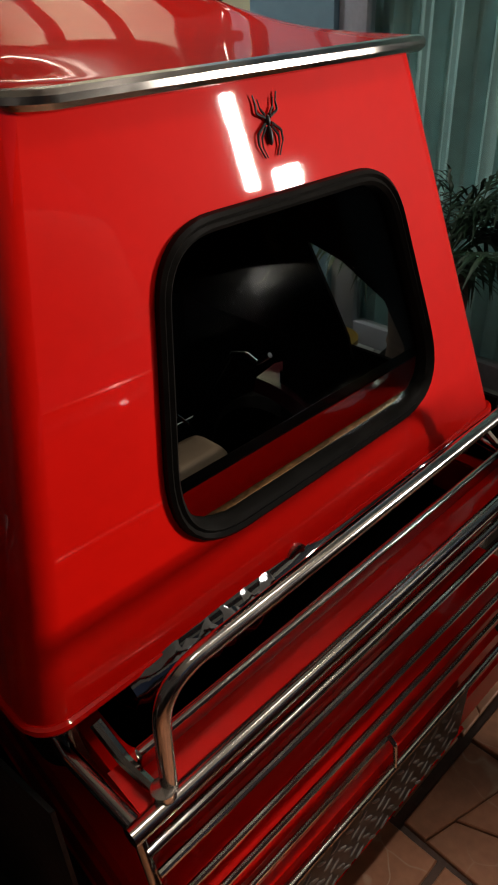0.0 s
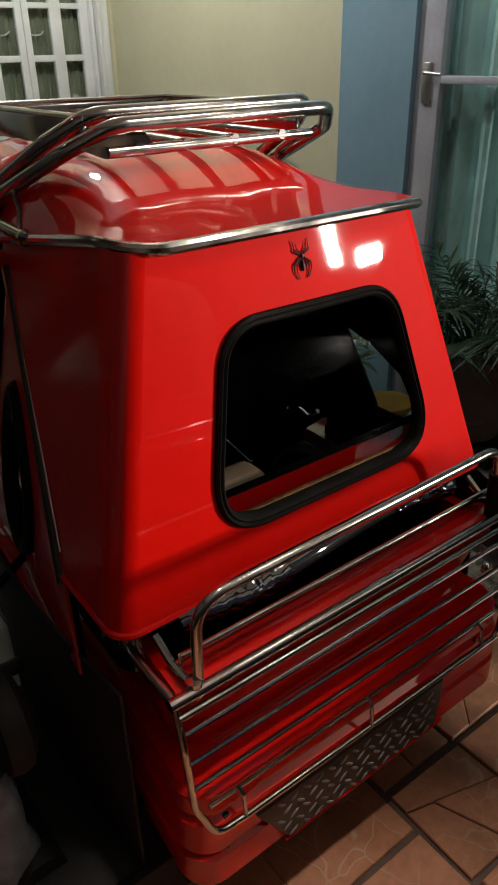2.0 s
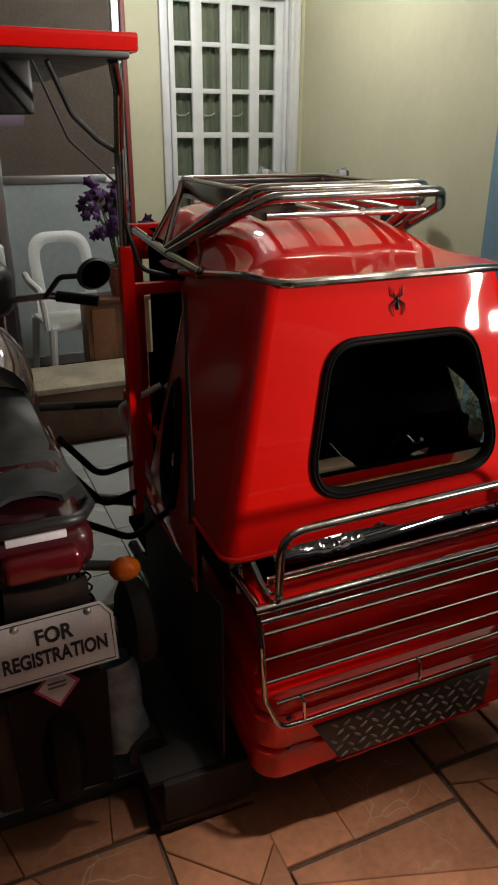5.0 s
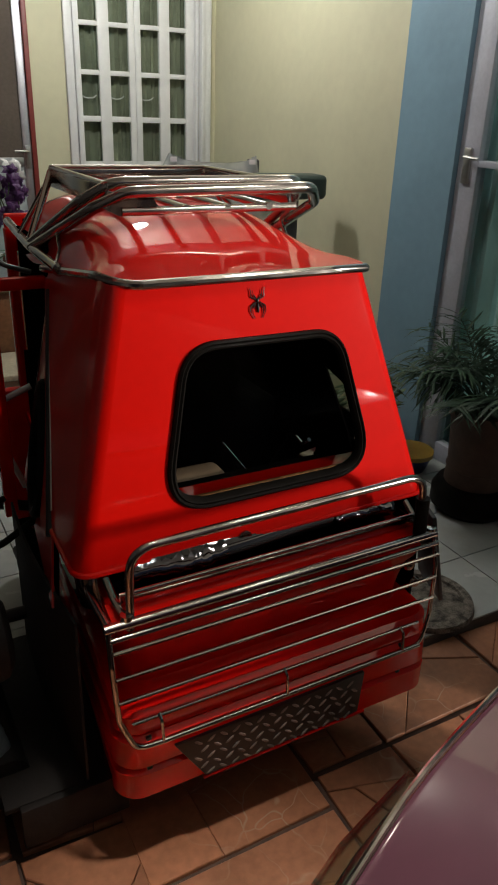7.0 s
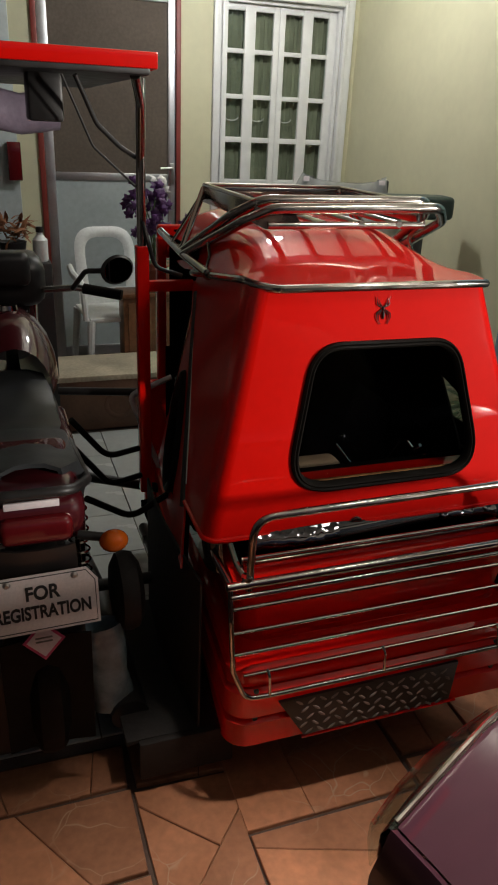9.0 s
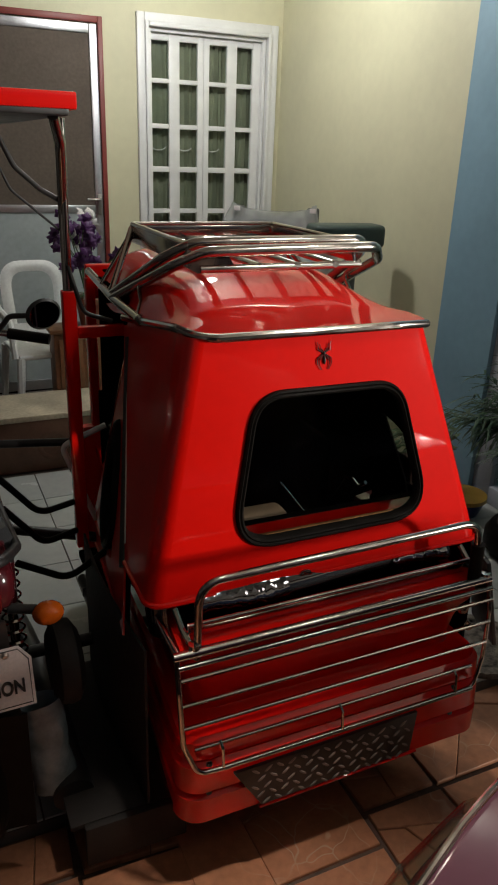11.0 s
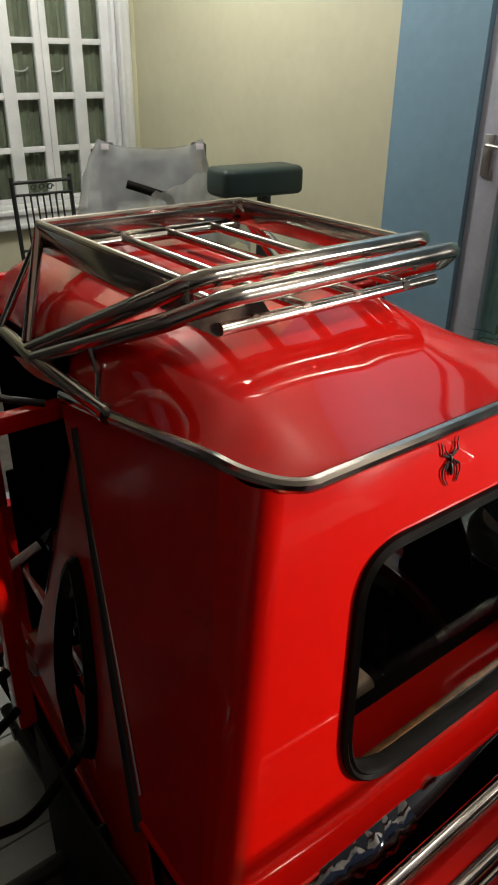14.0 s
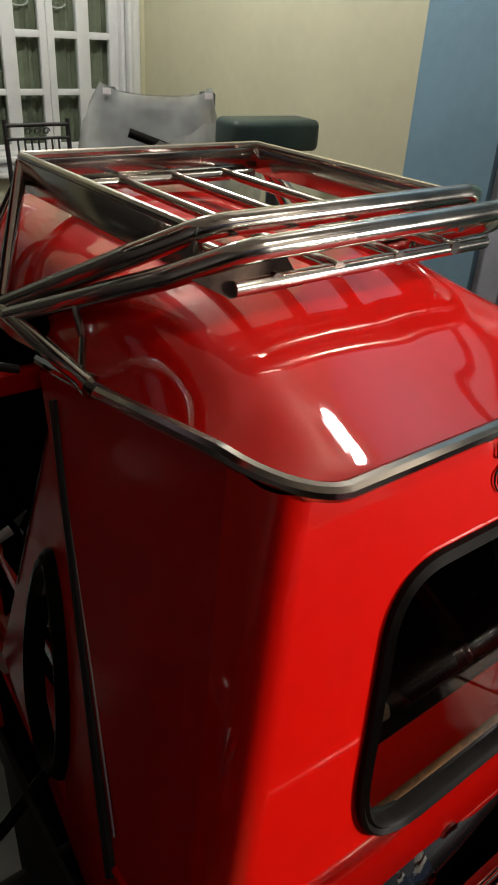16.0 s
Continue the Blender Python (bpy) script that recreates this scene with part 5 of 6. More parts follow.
def palm(x, y, z, seed):
    rng = random.Random(seed)
    plant = thing("potted_palm", x, y, TZ, "bushy green palm in a weathered clay pot on a tyre base", "potted plant")
    part("base", lathe([(0.0, 0.0), (0.14, 0.0), (0.17, 0.03), (0.17, 0.09), (0.15, 0.125), (0.12, 0.13), (0.0, 0.13)], x, y, TZ, 36), RUBBER, plant, "worn black tyre base")
    pot = part("pot", lathe([(0.0, 0.13), (0.125, 0.13), (0.120, 0.20), (0.132, 0.40), (0.142, 0.42), (0.145, 0.455), (0.130, 0.46), (0.125, 0.43), (0.0, 0.42)], x, y, TZ, 36), CLAY, plant, "weathered brown clay pot")
    part("soil", lathe([(0.0, 0.432), (0.127, 0.425)], x, y, TZ, 24), SOIL, pot)
    part("pot_band", lathe([(0.117, 0.19), (0.126, 0.20), (0.121, 0.215)], x, y, TZ, 36), CLAY, pot)
    for k in range(38):
        az = 2 * math.pi * k / 38 + rng.uniform(-0.2, 0.2)
        el = rng.uniform(0.55, 1.40)
        ln = rng.uniform(0.22, 0.42)
        stem = []
        top = z
        for q in range(9):
            u = q / 8
            r = 0.03 + ln * math.cos(el) * u + 0.05 * u * u
            h = ln * math.sin(el) * u * 1.15 - 0.30 * u * u * ln
            stem.append(Vector((min(x + r * math.cos(az), WX - 0.04), y + r * math.sin(az), top + h)))
        bms = [tube(stem, 0.0045, seg=6, r1=0.0015)]
        for q in range(3, 9):
            p = stem[q]
            d = (stem[min(q + 1, 8)] - stem[q - 1]).normalized()
            side = d.cross(Vector((0, 0, 1))).normalized()
            for s in (-1, 1):
                for w in range(2):
                    dirn = (side * s * (0.75 + 0.1 * w) + d * rng.uniform(0.45, 0.9) + Vector((0, 0, rng.uniform(-0.25, 0.15)))).normalized()
                    up = (Vector((0, 0, 1)) - dirn * dirn.z).normalized()
                    m = Matrix((dirn, up.cross(dirn), up)).transposed().to_4x4()
                    m.translation = p + d * 0.02 * w
                    bms.append(leaf_blade(m, rng.uniform(0.11, 0.19) * (1.15 - 0.5 * abs(q - 5) / 5), 0.0075, rng.uniform(0.2, 0.7), 3))
        fr = merge(*bms)
        for v in fr.verts:
            v.co.x = min(v.co.x, WX - 0.02)
        part("frond", fr, LEAF, plant)
    return plant


palm(2.195, 1.350, TZ + 0.45, 3)

tub = thing("basin", 2.20, 1.76, TZ, "dark blue plastic basin with a yellow rim on the tiles", "basin")
part("bowl", lathe([(0.0, 0.0), (0.075, 0.0), (0.10, 0.07), (0.095, 0.072), (0.07, 0.008), (0.0, 0.008)], 2.20, 1.76, TZ, 28), BPLAS, tub)
part("rim", lathe([(0.095, 0.072), (0.108, 0.075), (0.108, 0.095), (0.098, 0.097), (0.0, 0.094)], 2.20, 1.76, TZ, 28), YPLAS, tub, "yellow rim")

low = thing("low_shrub", 2.08, 1.98, TZ, "small dark shrub in a clay pot by the blue wall", "potted plant")
part("pot", lathe([(0.0, 0.0), (0.09, 0.0), (0.12, 0.17), (0.13, 0.18), (0.11, 0.18), (0.0, 0.16)], 2.08, 1.98, TZ, 26), CLAY, low)
rng = random.Random(9)
lv = []
for k in range(120):
    a, e2 = rng.uniform(0, 6.28), rng.uniform(0.0, 1.3)
    rr = rng.uniform(0.04, 0.18)
    p = Vector((2.08 + rr * math.cos(a) * math.cos(e2 * 0.6), 1.98 + rr * math.sin(a) * math.cos(e2 * 0.6), TZ + 0.20 + 0.16 * math.sin(e2) + rng.uniform(0, 0.06)))
    m = Matrix.Translation(p) @ pose(0, 0, 0, rng.uniform(-40, 40), rng.uniform(-50, 20), math.degrees(a))
    lv.append(leaf_blade(m, rng.uniform(0.05, 0.09), 0.013, 0.4, 3))
part("foliage", merge(*lv), LEAF2, low, "dense dark leaves")
part("stem", merge(*[tube([(2.08, 1.98, TZ + 0.14), (2.08 + 0.07 * math.cos(a), 1.98 + 0.07 * math.sin(a), TZ + 0.32)], 0.005, seg=6) for a in (0, 1.3, 2.6, 3.9, 5.2)]), WOOD, low)

mat_ob = tagged(part("doormat", lathe([(0.0, 0.012), (0.13, 0.012), (0.135, 0.020), (0.165, 0.018), (0.17, 0.0), (0.0, 0.0)], 1.572, 0.915, TZ + 0.001, 40), COIR), "coarse grey-brown round coir mat on the tiles", "doormat")

# white moulded chair
def chair(x, y, z, turn):
    c = thing("plastic_chair", x, y, z, "white moulded plastic armchair facing the yard", "chair")
    m = Matrix.Translation((x, y, z)) @ pose(0, 0, 0, 0, 0, turn) @ Matrix.Diagonal((1.0, 1.0, 1.12, 1))

    def put(bm):
        bmesh.ops.transform(bm, matrix=m, verts=bm.verts)
        return bm

    part("seat", put(box(-0.21, -0.20, 0.40, 0.21, 0.20, 0.425, 0.012)), MONO, c)
    outer = rounded([(-0.18, 0, 0.42), (-0.19, 0, 0.82), (0.19, 0, 0.82), (0.18, 0, 0.42)], 0.13, 8)

    def bend(p):
        return Vector((p[0], 0.19 + 0.10 * (p[2] - 0.42) / 0.38 - 0.25 * p[0] ** 2, p[2]))

    inner = rounded([(-0.115, 0, 0.50), (-0.125, 0, 0.765), (0.125, 0, 0.765), (0.115, 0, 0.50)], 0.085, 8)
    band = [[bend(p.lerp(q, k / 3)) + Vector((0, -0.012 * math.sin(math.pi * k / 3), 0)) for k in range(4)] for p, q in zip(outer, inner)]
    part("back_frame", put(thick(grid(band), 0.016)), MONO, c, smooth=50)
    low_back = [[bend((0.185 * u, 0, z0)) for u in (-1, -0.5, 0, 0.5, 1)] for z0 in (0.42, 0.46, 0.505)]
    part("lower_back", put(thick(grid(low_back), 0.012)), MONO, c)
    for sx in (-1, 1):
        part("armrest", put(tube([(sx * 0.225, 0.22, 0.62), (sx * 0.255, 0.0, 0.62), (sx * 0.245, -0.19, 0.60), (sx * 0.235, -0.21, 0.42)], 0.019, 0.05, seg=8)), MONO, c)
        for sy in (-1, 1):
            part("leg", put(tube([(sx * 0.20, sy * 0.18, 0.41), (sx * 0.235, sy * 0.215, 0.0)], 0.024, seg=8, r1=0.016)), MONO, c)
    return c


chair(0.615, 3.60, TZ, 6)

bench = thing("low_bench", 0.50, 3.05, TZ, "low brown box bench with a dusty beige top", "bench")
part("bench_top", box(0.18, 2.885, 0.305, 0.780, 3.265, 0.335, 0.006), MARBLE, bench, "dusty beige top")
part("bench_front", box(0.195, 2.90, TZ, 0.765, 3.255, 0.305, 0.004), RISER, bench, "brown box")
ringm = lathe([(0.055, 0.0), (0.060, 0.003), (0.075, 0.003), (0.080, 0.0)], 0.50, 2.8995, 0.165, 28, "Y")
part("bench_ring", ringm, RISER, bench)

# orchid on a wooden stand
stand = thing("wooden_stand", 0.775, 3.37, TZ, "varnished brown wooden cabinet stand on the porch", "stand")
part("cabinet", box(0.60, 3.29, TZ, 0.95, 3.45, 0.64, 0.006), WOOD, stand)
part("top", box(0.58, 3.275, 0.64, 0.97, 3.465, 0.665, 0.005), WOOD, stand)
for x in (0.690, 0.860):
    part("door", box(x - 0.065, 3.277, TZ + 0.05, x + 0.065, 3.289, 0.61, 0.004), WOOD, stand)
orchid = thing("potted_orchid", 0.830, 3.36, 0.665, "purple and white orchids in a terracotta pot on the stand", "potted plant")
opot = part("pot", lathe([(0.0, 0.0), (0.065, 0.0), (0.085, 0.12), (0.095, 0.125), (0.095, 0.155), (0.082, 0.157), (0.0, 0.14)], 0.830, 3.36, 0.665, 28), TERRA, orchid, "terracotta pot")
rng = random.Random(11)
fl_p, fl_w, st = [], [], []
for k in range(15):
    az = rng.uniform(0, 6.28)
    tip = Vector((0.830 + rng.uniform(0.02, 0.19) * math.cos(az), 3.36 + 0.09 * math.sin(az), rng.uniform(1.02, 1.24)))
    st.append(tube([(0.830 + 0.03 * math.cos(az), 3.36 + 0.03 * math.sin(az), 0.82), (0.830 + 0.06 * math.cos(az), 3.36, 0.98), tuple(tip)], 0.0035, 0.05, seg=5))
    for q in range(6):
        c = tip + Vector((rng.uniform(-0.035, 0.035), rng.uniform(-0.03, 0.03), rng.uniform(-0.05, 0.03)))
        tilt = pose(0, 0, 0, rng.uniform(40, 110), rng.uniform(-30, 30), rng.uniform(-40, 40))
        for s in range(5):
            m = Matrix.Translation(c) @ tilt @ pose(0, 0, 0, 0, 12, 72 * s)
            (fl_w if (k in (2, 7)) else fl_p).append(leaf_blade(m, 0.036, 0.016, 0.3, 3))
tagged(part("petals", merge(*fl_p), PURPLE, orchid, "purple petals"), kind="stuff")
tagged(part("petals", merge(*fl_w), WHITEP, orchid, "white petals"), kind="stuff")
for stalk in st:
    part("stem", stalk, LEAF2, orchid)
gl2 = []
for k in range(14):
    m = Matrix.Translation((0.830, 3.36, 0.82)) @ pose(0, 0, 0, 0, rng.uniform(-60, -15), rng.uniform(0, 360))
    gl2.append(leaf_blade(m, rng.uniform(0.10, 0.17), 0.016, 0.8, 5))
part("leaves", merge(*gl2), LEAF2, orchid)

# dried plant and a bottle on a black speaker box beyond the handlebars
spk = thing("speaker_box", 0.03, 2.95, TZ, "black speaker box standing on the porch", "speaker")
part("cabinet", box(-0.10, 2.90, TZ, 0.20, 3.12, 0.91, 0.01), BLACK, spk)
part("cone", lathe([(0.0, 0.0), (0.03, 0.004), (0.075, 0.02), (0.09, 0.022), (0.095, 0.0)], 0.03, 2.899, 0.60, 28, "Y"), DARKGREY, spk)
dry = thing("dried_plant", 0.03, 2.98, 0.91, "dried brown leaves in a dark pot on the speaker", "plant")
part("pot", lathe([(0.0, 0.0), (0.05, 0.0), (0.065, 0.09), (0.06, 0.09), (0.0, 0.08)], 0.03, 2.98, 0.91, 20), BLACK, dry)
dl = []
for k in range(60):
    m = Matrix.Translation((0.03 + rng.uniform(-0.07, 0.07), 2.98 + rng.uniform(-0.05, 0.05), 1.00 + rng.uniform(0, 0.10))) @ pose(0, 0, 0, rng.uniform(-40, 40), rng.uniform(-80, 10), rng.uniform(0, 360))
    dl.append(leaf_blade(m, rng.uniform(0.05, 0.10), 0.013, 0.6, 3))
part("leaves", merge(*dl), DRY, dry, "curled dry leaves")
bot = thing("bottle", 0.155, 2.96, 0.91, "white plastic bottle with a dark cap on the speaker", "bottle")
part("bottle_body", lathe([(0.0, 0.0), (0.032, 0.0), (0.035, 0.01), (0.035, 0.10), (0.014, 0.125), (0.014, 0.14)], 0.155, 2.96, 0.91, 20), MONO, bot)
part("cap", lathe([(0.017, 0.135), (0.017, 0.16), (0.0, 0.16)], 0.155, 2.96, 0.91, 16), BLACK, bot)
rb = tagged(part("red_box", box(0.075, WY - 0.07, 1.18, 0.155, WY - 0.001, 1.40, 0.006), REDLENS), "red box hanging on the yellow wall", "box")

# wrought iron chair
ic = thing("iron_chair", 1.36, 3.35, PZ, "black wrought iron chair with a scrolled back", "chair")
for x in (1.270, 1.545):
    part("back_post", tube([(x, 3.46, PZ), (x, 3.44, PZ + 0.44), (x, 3.50, 1.172)], 0.010, 0.1), IRON, ic)
    part("leg", tube([(x, 3.12, PZ), (x, 3.10, PZ + 0.44)], 0.010), IRON, ic)
part("seat", box(1.250, 3.08, PZ + 0.43, 1.565, 3.46, PZ + 0.455, 0.01), VINYL, ic, "black seat")
for y, z, r in ((3.495, 1.150, 0.008), (3.487, 1.098, 0.006), (3.46, 0.86, 0.006)):
    part("back_rail", tube([(1.270, y, z), (1.545, y, z)], r), IRON, ic)
for k in range(7):
    x = 1.315 + k * 0.030
    part("back_bar", tube([(x, 3.487, 1.098), (x, 3.46, 0.86)], 0.0045, seg=8), IRON, ic)
for k in range(3):
    cx = 1.365 + k * 0.040
    part("scroll", tube([(cx + 0.016 * math.cos(a) * (1 - a / 12), 3.492, 1.125 + 0.014 * math.sin(a) * (1 - a / 12)) for a in (0.5 * q for q in range(15))], 0.003, seg=6), IRON, ic)

# exercise machine under clear plastic
mach = thing("covered_machine", 2.0, 3.45, PZ, "grey exercise machine wrapped in clear plastic film", "exercise machine")
P1, P2 = Vector((1.806, 3.625, 1.255)), Vector((2.200, 3.400, 1.265))
du = (P2 - P1).normalized()
dn = Vector((du.y, -du.x, 0)).normalized()


def oriented(cx, cy, cz, lx, ly, lz, bev):
    bm = box(-lx / 2, -ly / 2, -lz / 2, lx / 2, ly / 2, lz / 2, bev, 3)
    bmesh.ops.transform(bm, matrix=Matrix.Translation((cx, cy, cz)) @ Matrix.Rotation(math.atan2(du.y, du.x), 4, "Z"), verts=bm.verts)
    return bm


for p in (P1, P2):
    up = part("upright", oriented(p.x - dn.x * 0.03, p.y - dn.y * 0.03, 0.765, 0.075, 0.06, 1.03, 0.012), DARKGREY, mach, "dark grey upright")
    part("badge", oriented(p.x + dn.x * 0.062, p.y + dn.y * 0.062, 1.270, 0.036, 0.004, 0.026, 0.001), STICK, up, "white badge")
part("console", oriented((P1.x + P2.x) / 2 - dn.x * 0.03, (P1.y + P2.y) / 2 - dn.y * 0.03, 1.115, 0.42, 0.09, 0.22, 0.03), DARKGREY, mach, "dark grey console")
part("deck", oriented((P1.x + P2.x) / 2, (P1.y + P2.y) / 2, PZ + 0.08, 0.50, 0.50, 0.16, 0.02), BLACK, mach)
part("warning_label", oriented(P2.x + dn.x * 0.004, P2.y + dn.y * 0.004, 1.180, 0.028, 0.003, 0.06, 0.001), YPLAS, mach)
part("handle_bar", tube([(1.755, 3.34, 1.130), (1.915, 3.23, 1.070), (1.955, 3.25, 0.95)], 0.020, 0.04), RUBBER, mach, "black foam handle")
pad = box(-0.195, -0.085, -0.058, 0.195, 0.085, 0.058, 0.026, 4)
bmesh.ops.transform(pad, matrix=Matrix.Translation((2.028, 2.728, 1.200)) @ pose(0, 0, 0, 0, 0, -6.5), verts=pad.verts)
part("padded_bolster", pad, DARKGREEN, mach, "dark green padded bolster")
part("roller_post", tube([(2.07, 2.72, PZ), (2.07, 2.72, 1.14)], 0.03), DARKGREY, mach)


def drape(c0, c1, top, base, w0, w1, seed, nm):
    rng = random.Random(seed)
    rows = []
    n = 40
    for k in range(9):
        v = k / 8
        row = []
        for q in range(n):
            a = 2 * math.pi * q / n
            spread = w0 + (w1 - w0) * v ** 0.8
            fold = 1 + 0.10 * v * math.sin(a * 7 + seed) + 0.05 * v * math.sin(a * 13 + 2 * seed)
            along = math.cos(a)
            px = (c0 + c1) / 2 + (c1 - c0) / 2 * (abs(along) ** 0.6 * (1 if along > 0 else -1))
            out = dn * (-math.sin(a)) * spread * fold
            z = top - (top - base) * v - 0.045 * (1 - along ** 2) * (1 - v) + 0.010 * math.sin(a * 5 + k) * v
            pt = px + out + du * along * (spread * 0.5 if along > 0 else 0.03 + 0.20 * v ** 0.6) * fold
            row.append((min(pt.x + rng.uniform(-0.010, 0.010), WX - 0.02), min(pt.y + rng.uniform(-0.010, 0.010), WY - 0.06), z + rng.uniform(-0.006, 0.006) * v))
        rows.append(row)
    return rows


part("plastic_cover", grid(drape(P1 - Vector((0, 0, 0)), P2, 1.300, 0.62, 0.040, 0.26, 1.0, "a"), close_u=True), FILM, mach, "clear plastic film", smooth=28)
sheet = []
for k in range(16):
    u = k / 15
    row = []
    for q in range(12):
        v = q / 11
        peak = Vector((1.915, 2.85, 1.262))
        p = Vector((1.73, 3.08, 1.120)).lerp(peak, u / 0.7) if u < 0.7 else peak.lerp(Vector((1.938, 2.66, 1.12)), (u - 0.7) / 0.3)
        sag = -0.02 * math.sin(math.pi * u * 2.2) ** 2
        row.append((min(p.x + 0.05 * v * math.sin(u * 9), WX - 0.03), p.y - 0.05 * v + 0.02 * math.sin(v * 5 + u * 11), p.z + sag - 0.40 * v * (0.8 + 0.2 * math.sin(u * 13)) + 0.008 * math.sin(u * 31 + v * 17)))
    sheet.append(row)
part("plastic_sheet", grid(sheet), FILM, mach, "hanging clear plastic film", smooth=28)
# parked car: the corner of its bonnet, plum red
car = thing("parked_car", 1.2, -0.9, 0.0, "dark plum car with its bonnet corner near the sidecar", "car")
hood = []
for k in range(34):
    u = k / 33
    row = []
    for q in range(16):
        v = q / 15
        # u runs across the front edge, v back along the bonnet
        dx = 2.46 * u
        fy = -0.150 + 0.30 * math.sin(math.pi * min(0.5, dx * 0.428 + 0.02)) - 0.55 * max(0, u - 0.84) / 0.16
        x = 0.306 + 0.689 * dx + (0.07 - 0.14 * u) * v
        y = -0.205 + 0.689 * fy - 1.02 * v
        z = 0.885 + 0.050 * (1 - (1 - min(1, v * 3.0)) ** 2) + 0.02 * v - 0.05 * max(0, 0.10 - u) / 0.10 * (1 - v * 0.4)
        row.append((x, y, z))
    hood.append(row)
part("bonnet", thick(grid(hood), 0.01), CARRED, car, "dark plum glossy bonnet", smooth=60)
skirt = []
for row in hood:
    x, y, z = row[0]
    skirt.append([(x, y, z - 0.004), (x, y + 0.025, z - 0.05), (x, y + 0.03, z - 0.30), (x, y + 0.05, 0.50), (x, y + 0.02, 0.30), (x, y - 0.06, 0.24)])
part("front_bumper", thick(grid(skirt), 0.01), CARRED, car, "plum bumper", smooth=60)
for xs in (0, -1):
    lsk = []
    for x, y, z in hood[xs]:
        o = -0.02 if xs == 0 else 0.02
        lsk.append([(x, y, z - 0.004), (x + o, y, z - 0.07), (x + o, y, z - 0.4), (x, y, 0.26)])
    part("wing", thick(grid(lsk), 0.008), CARRED, car, smooth=60)
part("bonnet_trim", tube([(x, y + 0.004, z + 0.004) for x, y, z in (row[0] for row in hood)], 0.004, seg=8), CHROME, car, "chrome edge trim")
for side in (0, 1):
    # a slim clear lens wraps the corner just under the bonnet's edge
    lens, bowl = [], []
    for x, y, z in (row[0] for row in hood[:5]):
        w = 0.022 + 0.012 * math.sin(math.pi * min(1, (x - 0.28) / 0.20))
        arc = [(-0.002, 0.000), (0.55 * w, -0.004), (w, -0.018), (1.02 * w, -0.045), (0.8 * w, -0.085)]
        lens.append([(x - 0.7 * o, y + o, z + d) for o, d in arc])
        bowl.append([(x - 0.4 * o, y + 0.55 * o, z + d - 0.006) for o, d in arc])
    if side:
        lens = [[(2.306 - x, y, z) for x, y, z in row] for row in lens]
        bowl = [[(2.306 - x, y, z) for x, y, z in row] for row in bowl]
    lamp = part("headlamp", thick(grid(lens), 0.003), PANE, car, "clear headlamp lens", smooth=60)
    part("reflector", grid(bowl), CHROME, lamp, "bright reflector", smooth=60)
# Rest of the car, out of view, added to hold yard light off the tub.
part("body", box(0.36, -4.60, 0.26, 1.98, -1.30, 0.945, 0.07, 3), CARRED, car, "plum body sides")
cab = []
for y, z, w in ((-1.24, 0.940, 0.74), (-1.50, 1.25, 0.70), (-1.80, 1.64, 0.62), (-2.10, 1.70, 0.61), (-3.1, 1.70, 0.61), (-3.70, 1.64, 0.62), (-4.10, 1.25, 0.70), (-4.30, 0.95, 0.74)):
    cab.append([(1.17 - w, y, 0.92), (1.17 - w, y, max(0.925, z - 0.05)), (1.17 - w * 0.9, y, z), (1.17, y, z + 0.015), (1.17 + w * 0.9, y, z), (1.17 + w, y, max(0.925, z - 0.05)), (1.17 + w, y, 0.92)])
part("cabin_glass", grid(cab), GLOSSBLACK, car, "dark tinted cabin glass", smooth=50)
part("car_roof", thick(grid([[(x, y, z + 0.012) for x, y, z in row[2:5]] for row in cab[2:6]]), 0.01), CARRED, car, "plum roof", smooth=60)
for x in (0.46, 1.88):
    for y in (-0.86, -3.70):
        tyre = part("tyre", lathe([(0.20, -0.09), (0.31, -0.10), (0.335, -0.06), (0.335, 0.06), (0.31, 0.10), (0.20, 0.09), (0.20, -0.09)], x, y, 0.326, 36, "X"), RUBBER, car)
        part("rim", lathe([(0.0, -0.03), (0.19, -0.05), (0.20, 0.0), (0.19, 0.05), (0.0, 0.03)], x, y, 0.326, 28, "X"), STEEL, tyre)

car.location.y += 0.045

# ---- pieces of the floors ----
def cut(poly, p, n):
    """Split a convex polygon by the line through p with normal n."""
    sides = ([], [])
    for (ax, ay), (bx, by) in zip(poly, poly[1:] + poly[:1]):
        da = (ax - p[0]) * n[0] + (ay - p[1]) * n[1]
        db = (bx - p[0]) * n[0] + (by - p[1]) * n[1]
        sides[0 if da > 0 else 1].append((ax, ay))
        if da * db < 0:
            u = da / (da - db)
            q = (ax + (bx - ax) * u, ay + (by - ay) * u)
            sides[0].append(q)
            sides[1].append(q)
    return [s for s in sides if len(s) > 2]


def shrink(poly, g):
    """Move every side of a convex polygon inwards by g."""
    out = []
    n = len(poly)
    for k in range(n):
        p0, p1, p2 = Vector(poly[k - 1]), Vector(poly[k]), Vector(poly[(k + 1) % n])
        a, b = (p1 - p0).normalized(), (p2 - p1).normalized()
        na, nb = Vector((-a.y, a.x)), Vector((-b.y, b.x))
        m = na + nb
        out.append(tuple(p1 + m * (g / max(0.35, 1 + na.dot(nb)))))
    return out


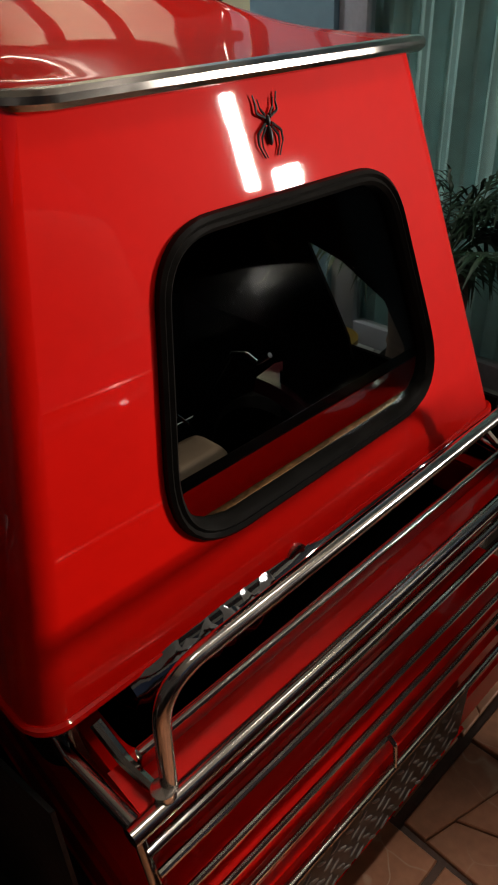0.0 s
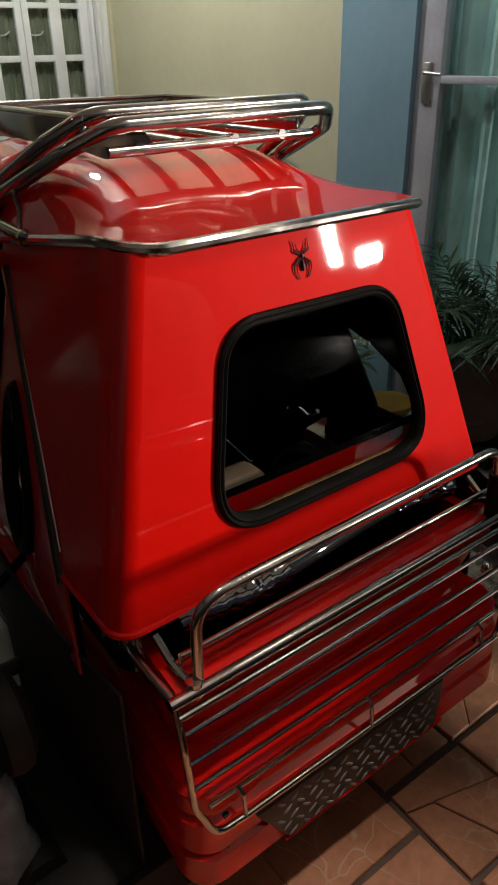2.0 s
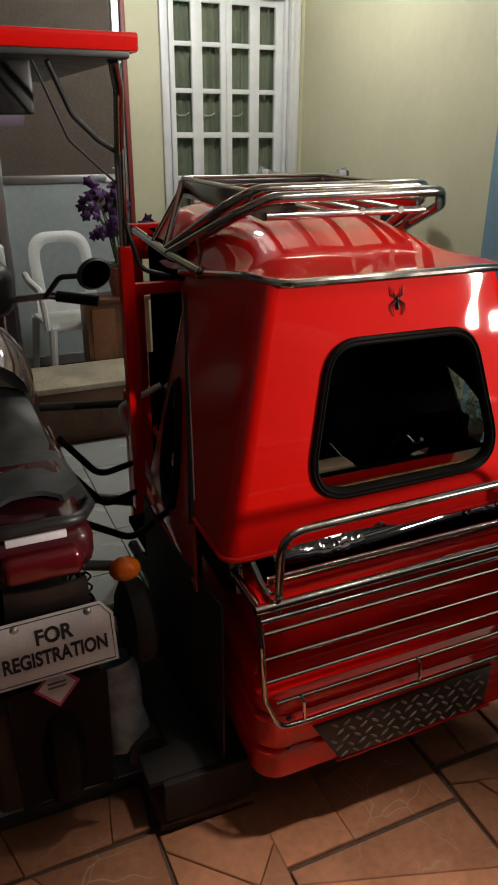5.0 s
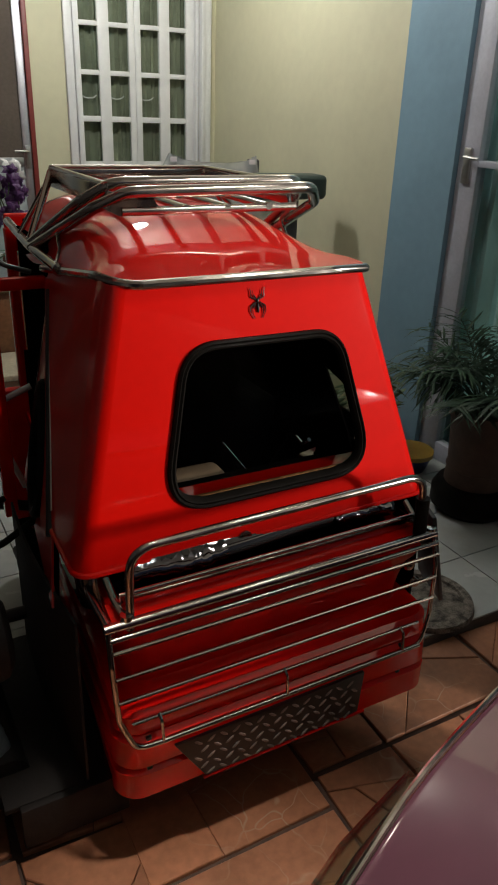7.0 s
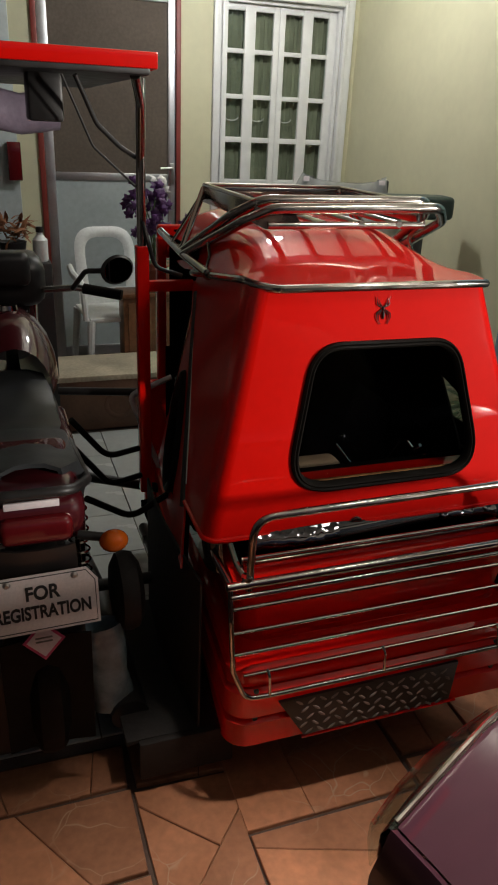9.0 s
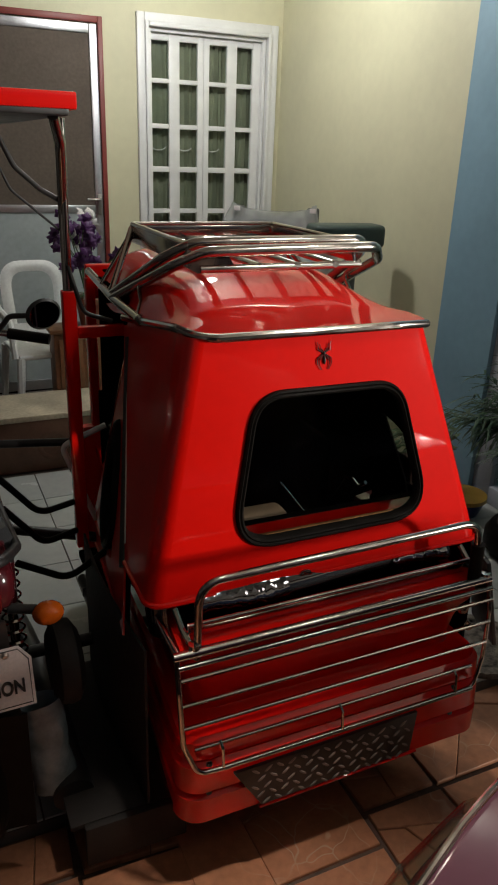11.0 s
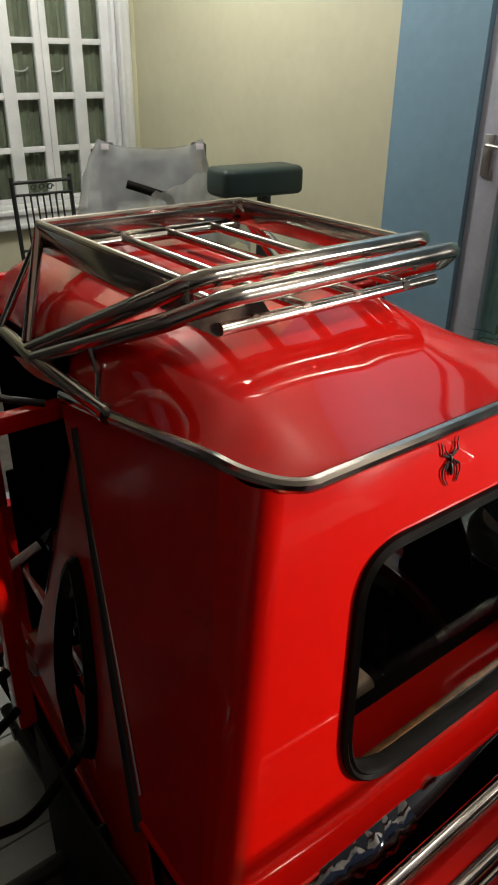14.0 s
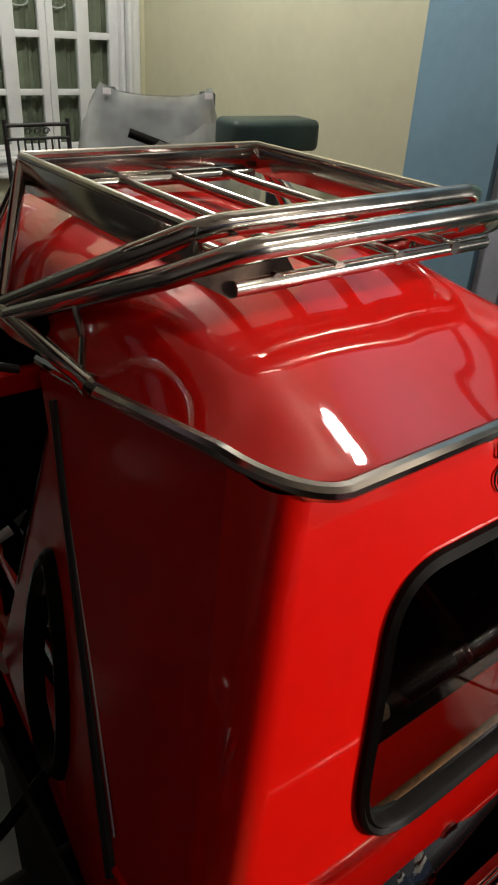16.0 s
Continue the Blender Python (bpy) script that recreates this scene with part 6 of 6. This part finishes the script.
def stones():
    """Columns of large flagstone slabs with wide earth joints; most slabs are broken by thin cracks."""
    rng = random.Random(21)
    edges = [-1.02, -0.57, -0.33, 0.145, 0.385, 0.862, 1.10, 1.58, 1.82, 2.30]
    first = [0.62, 0.57, 0.61, 0.60, 0.40, 0.50, 0.50, 0.48, 0.50]
    for x0, x1, y0 in zip(edges, edges[1:], first):
        y1 = TY - 0.004
        cuts = [y0]
        while cuts[-1] > -1.3:
            cuts.append(cuts[-1] - rng.choice((0.24, 0.40, 0.47)))
        for yb in cuts:
            slab = [(x0, yb), (x1, yb), (x1, y1), (x0, y1)]
            slab = [(x + rng.uniform(-0.008, 0.008), min(y + rng.uniform(-0.008, 0.008), TY - 0.004)) for x, y in slab]
            y1 = yb
            shards = [shrink(slab, rng.uniform(0.004, 0.0065))]
            for c in range(rng.choice((1, 2, 2, 3))):
                big = max(range(len(shards)), key=lambda q: sum(shards[q][j - 1][0] * shards[q][j][1] - shards[q][j][0] * shards[q][j - 1][1] for j in range(len(shards[q]))))
                poly = shards.pop(big)
                cx, cy = sum(p[0] for p in poly) / len(poly), sum(p[1] for p in poly) / len(poly)
                a = rng.uniform(0, math.pi)
                shards += cut(poly, (cx + rng.uniform(-0.09, 0.09), cy + rng.uniform(-0.09, 0.09)), (math.cos(a), math.sin(a)))
            for poly in shards:
                top = rng.uniform(-0.0025, 0.0025)
                bm = bmesh.new()
                rings = []
                for g, z in ((0.0009, -0.02), (0.0009, top - 0.0025), (0.0030, top)):
                    rings.append([bm.verts.new((px, py, z)) for px, py in shrink(poly, g)])
                n = len(poly)
                for lo, hi in zip(rings, rings[1:]):
                    for j in range(n):
                        bm.faces.new((lo[j], lo[(j + 1) % n], hi[(j + 1) % n], hi[j]))
                bm.faces.new(rings[-1])
                part("flagstone", bm, STONE, ground, smooth=0)


stones()


def tiles():
    s, g = 0.30, 0.0022
    shared = None
    nx, ny = 11, 7
    for i in range(nx):
        for k in range(ny):
            x, y = 2.49 - (i + 1) * s, TY + k * s
            d = min(s, PY - y)
            if d < 0.05:
                continue
            bm = box(g, g, -0.007, s - g, d - g, 0.0, 0.0012, 1)
            ob = part("floor_tile", bm, TILE, smooth=0)
            ob.location = (x, y, TZ)
            ob.parent = tile_floor


tiles()
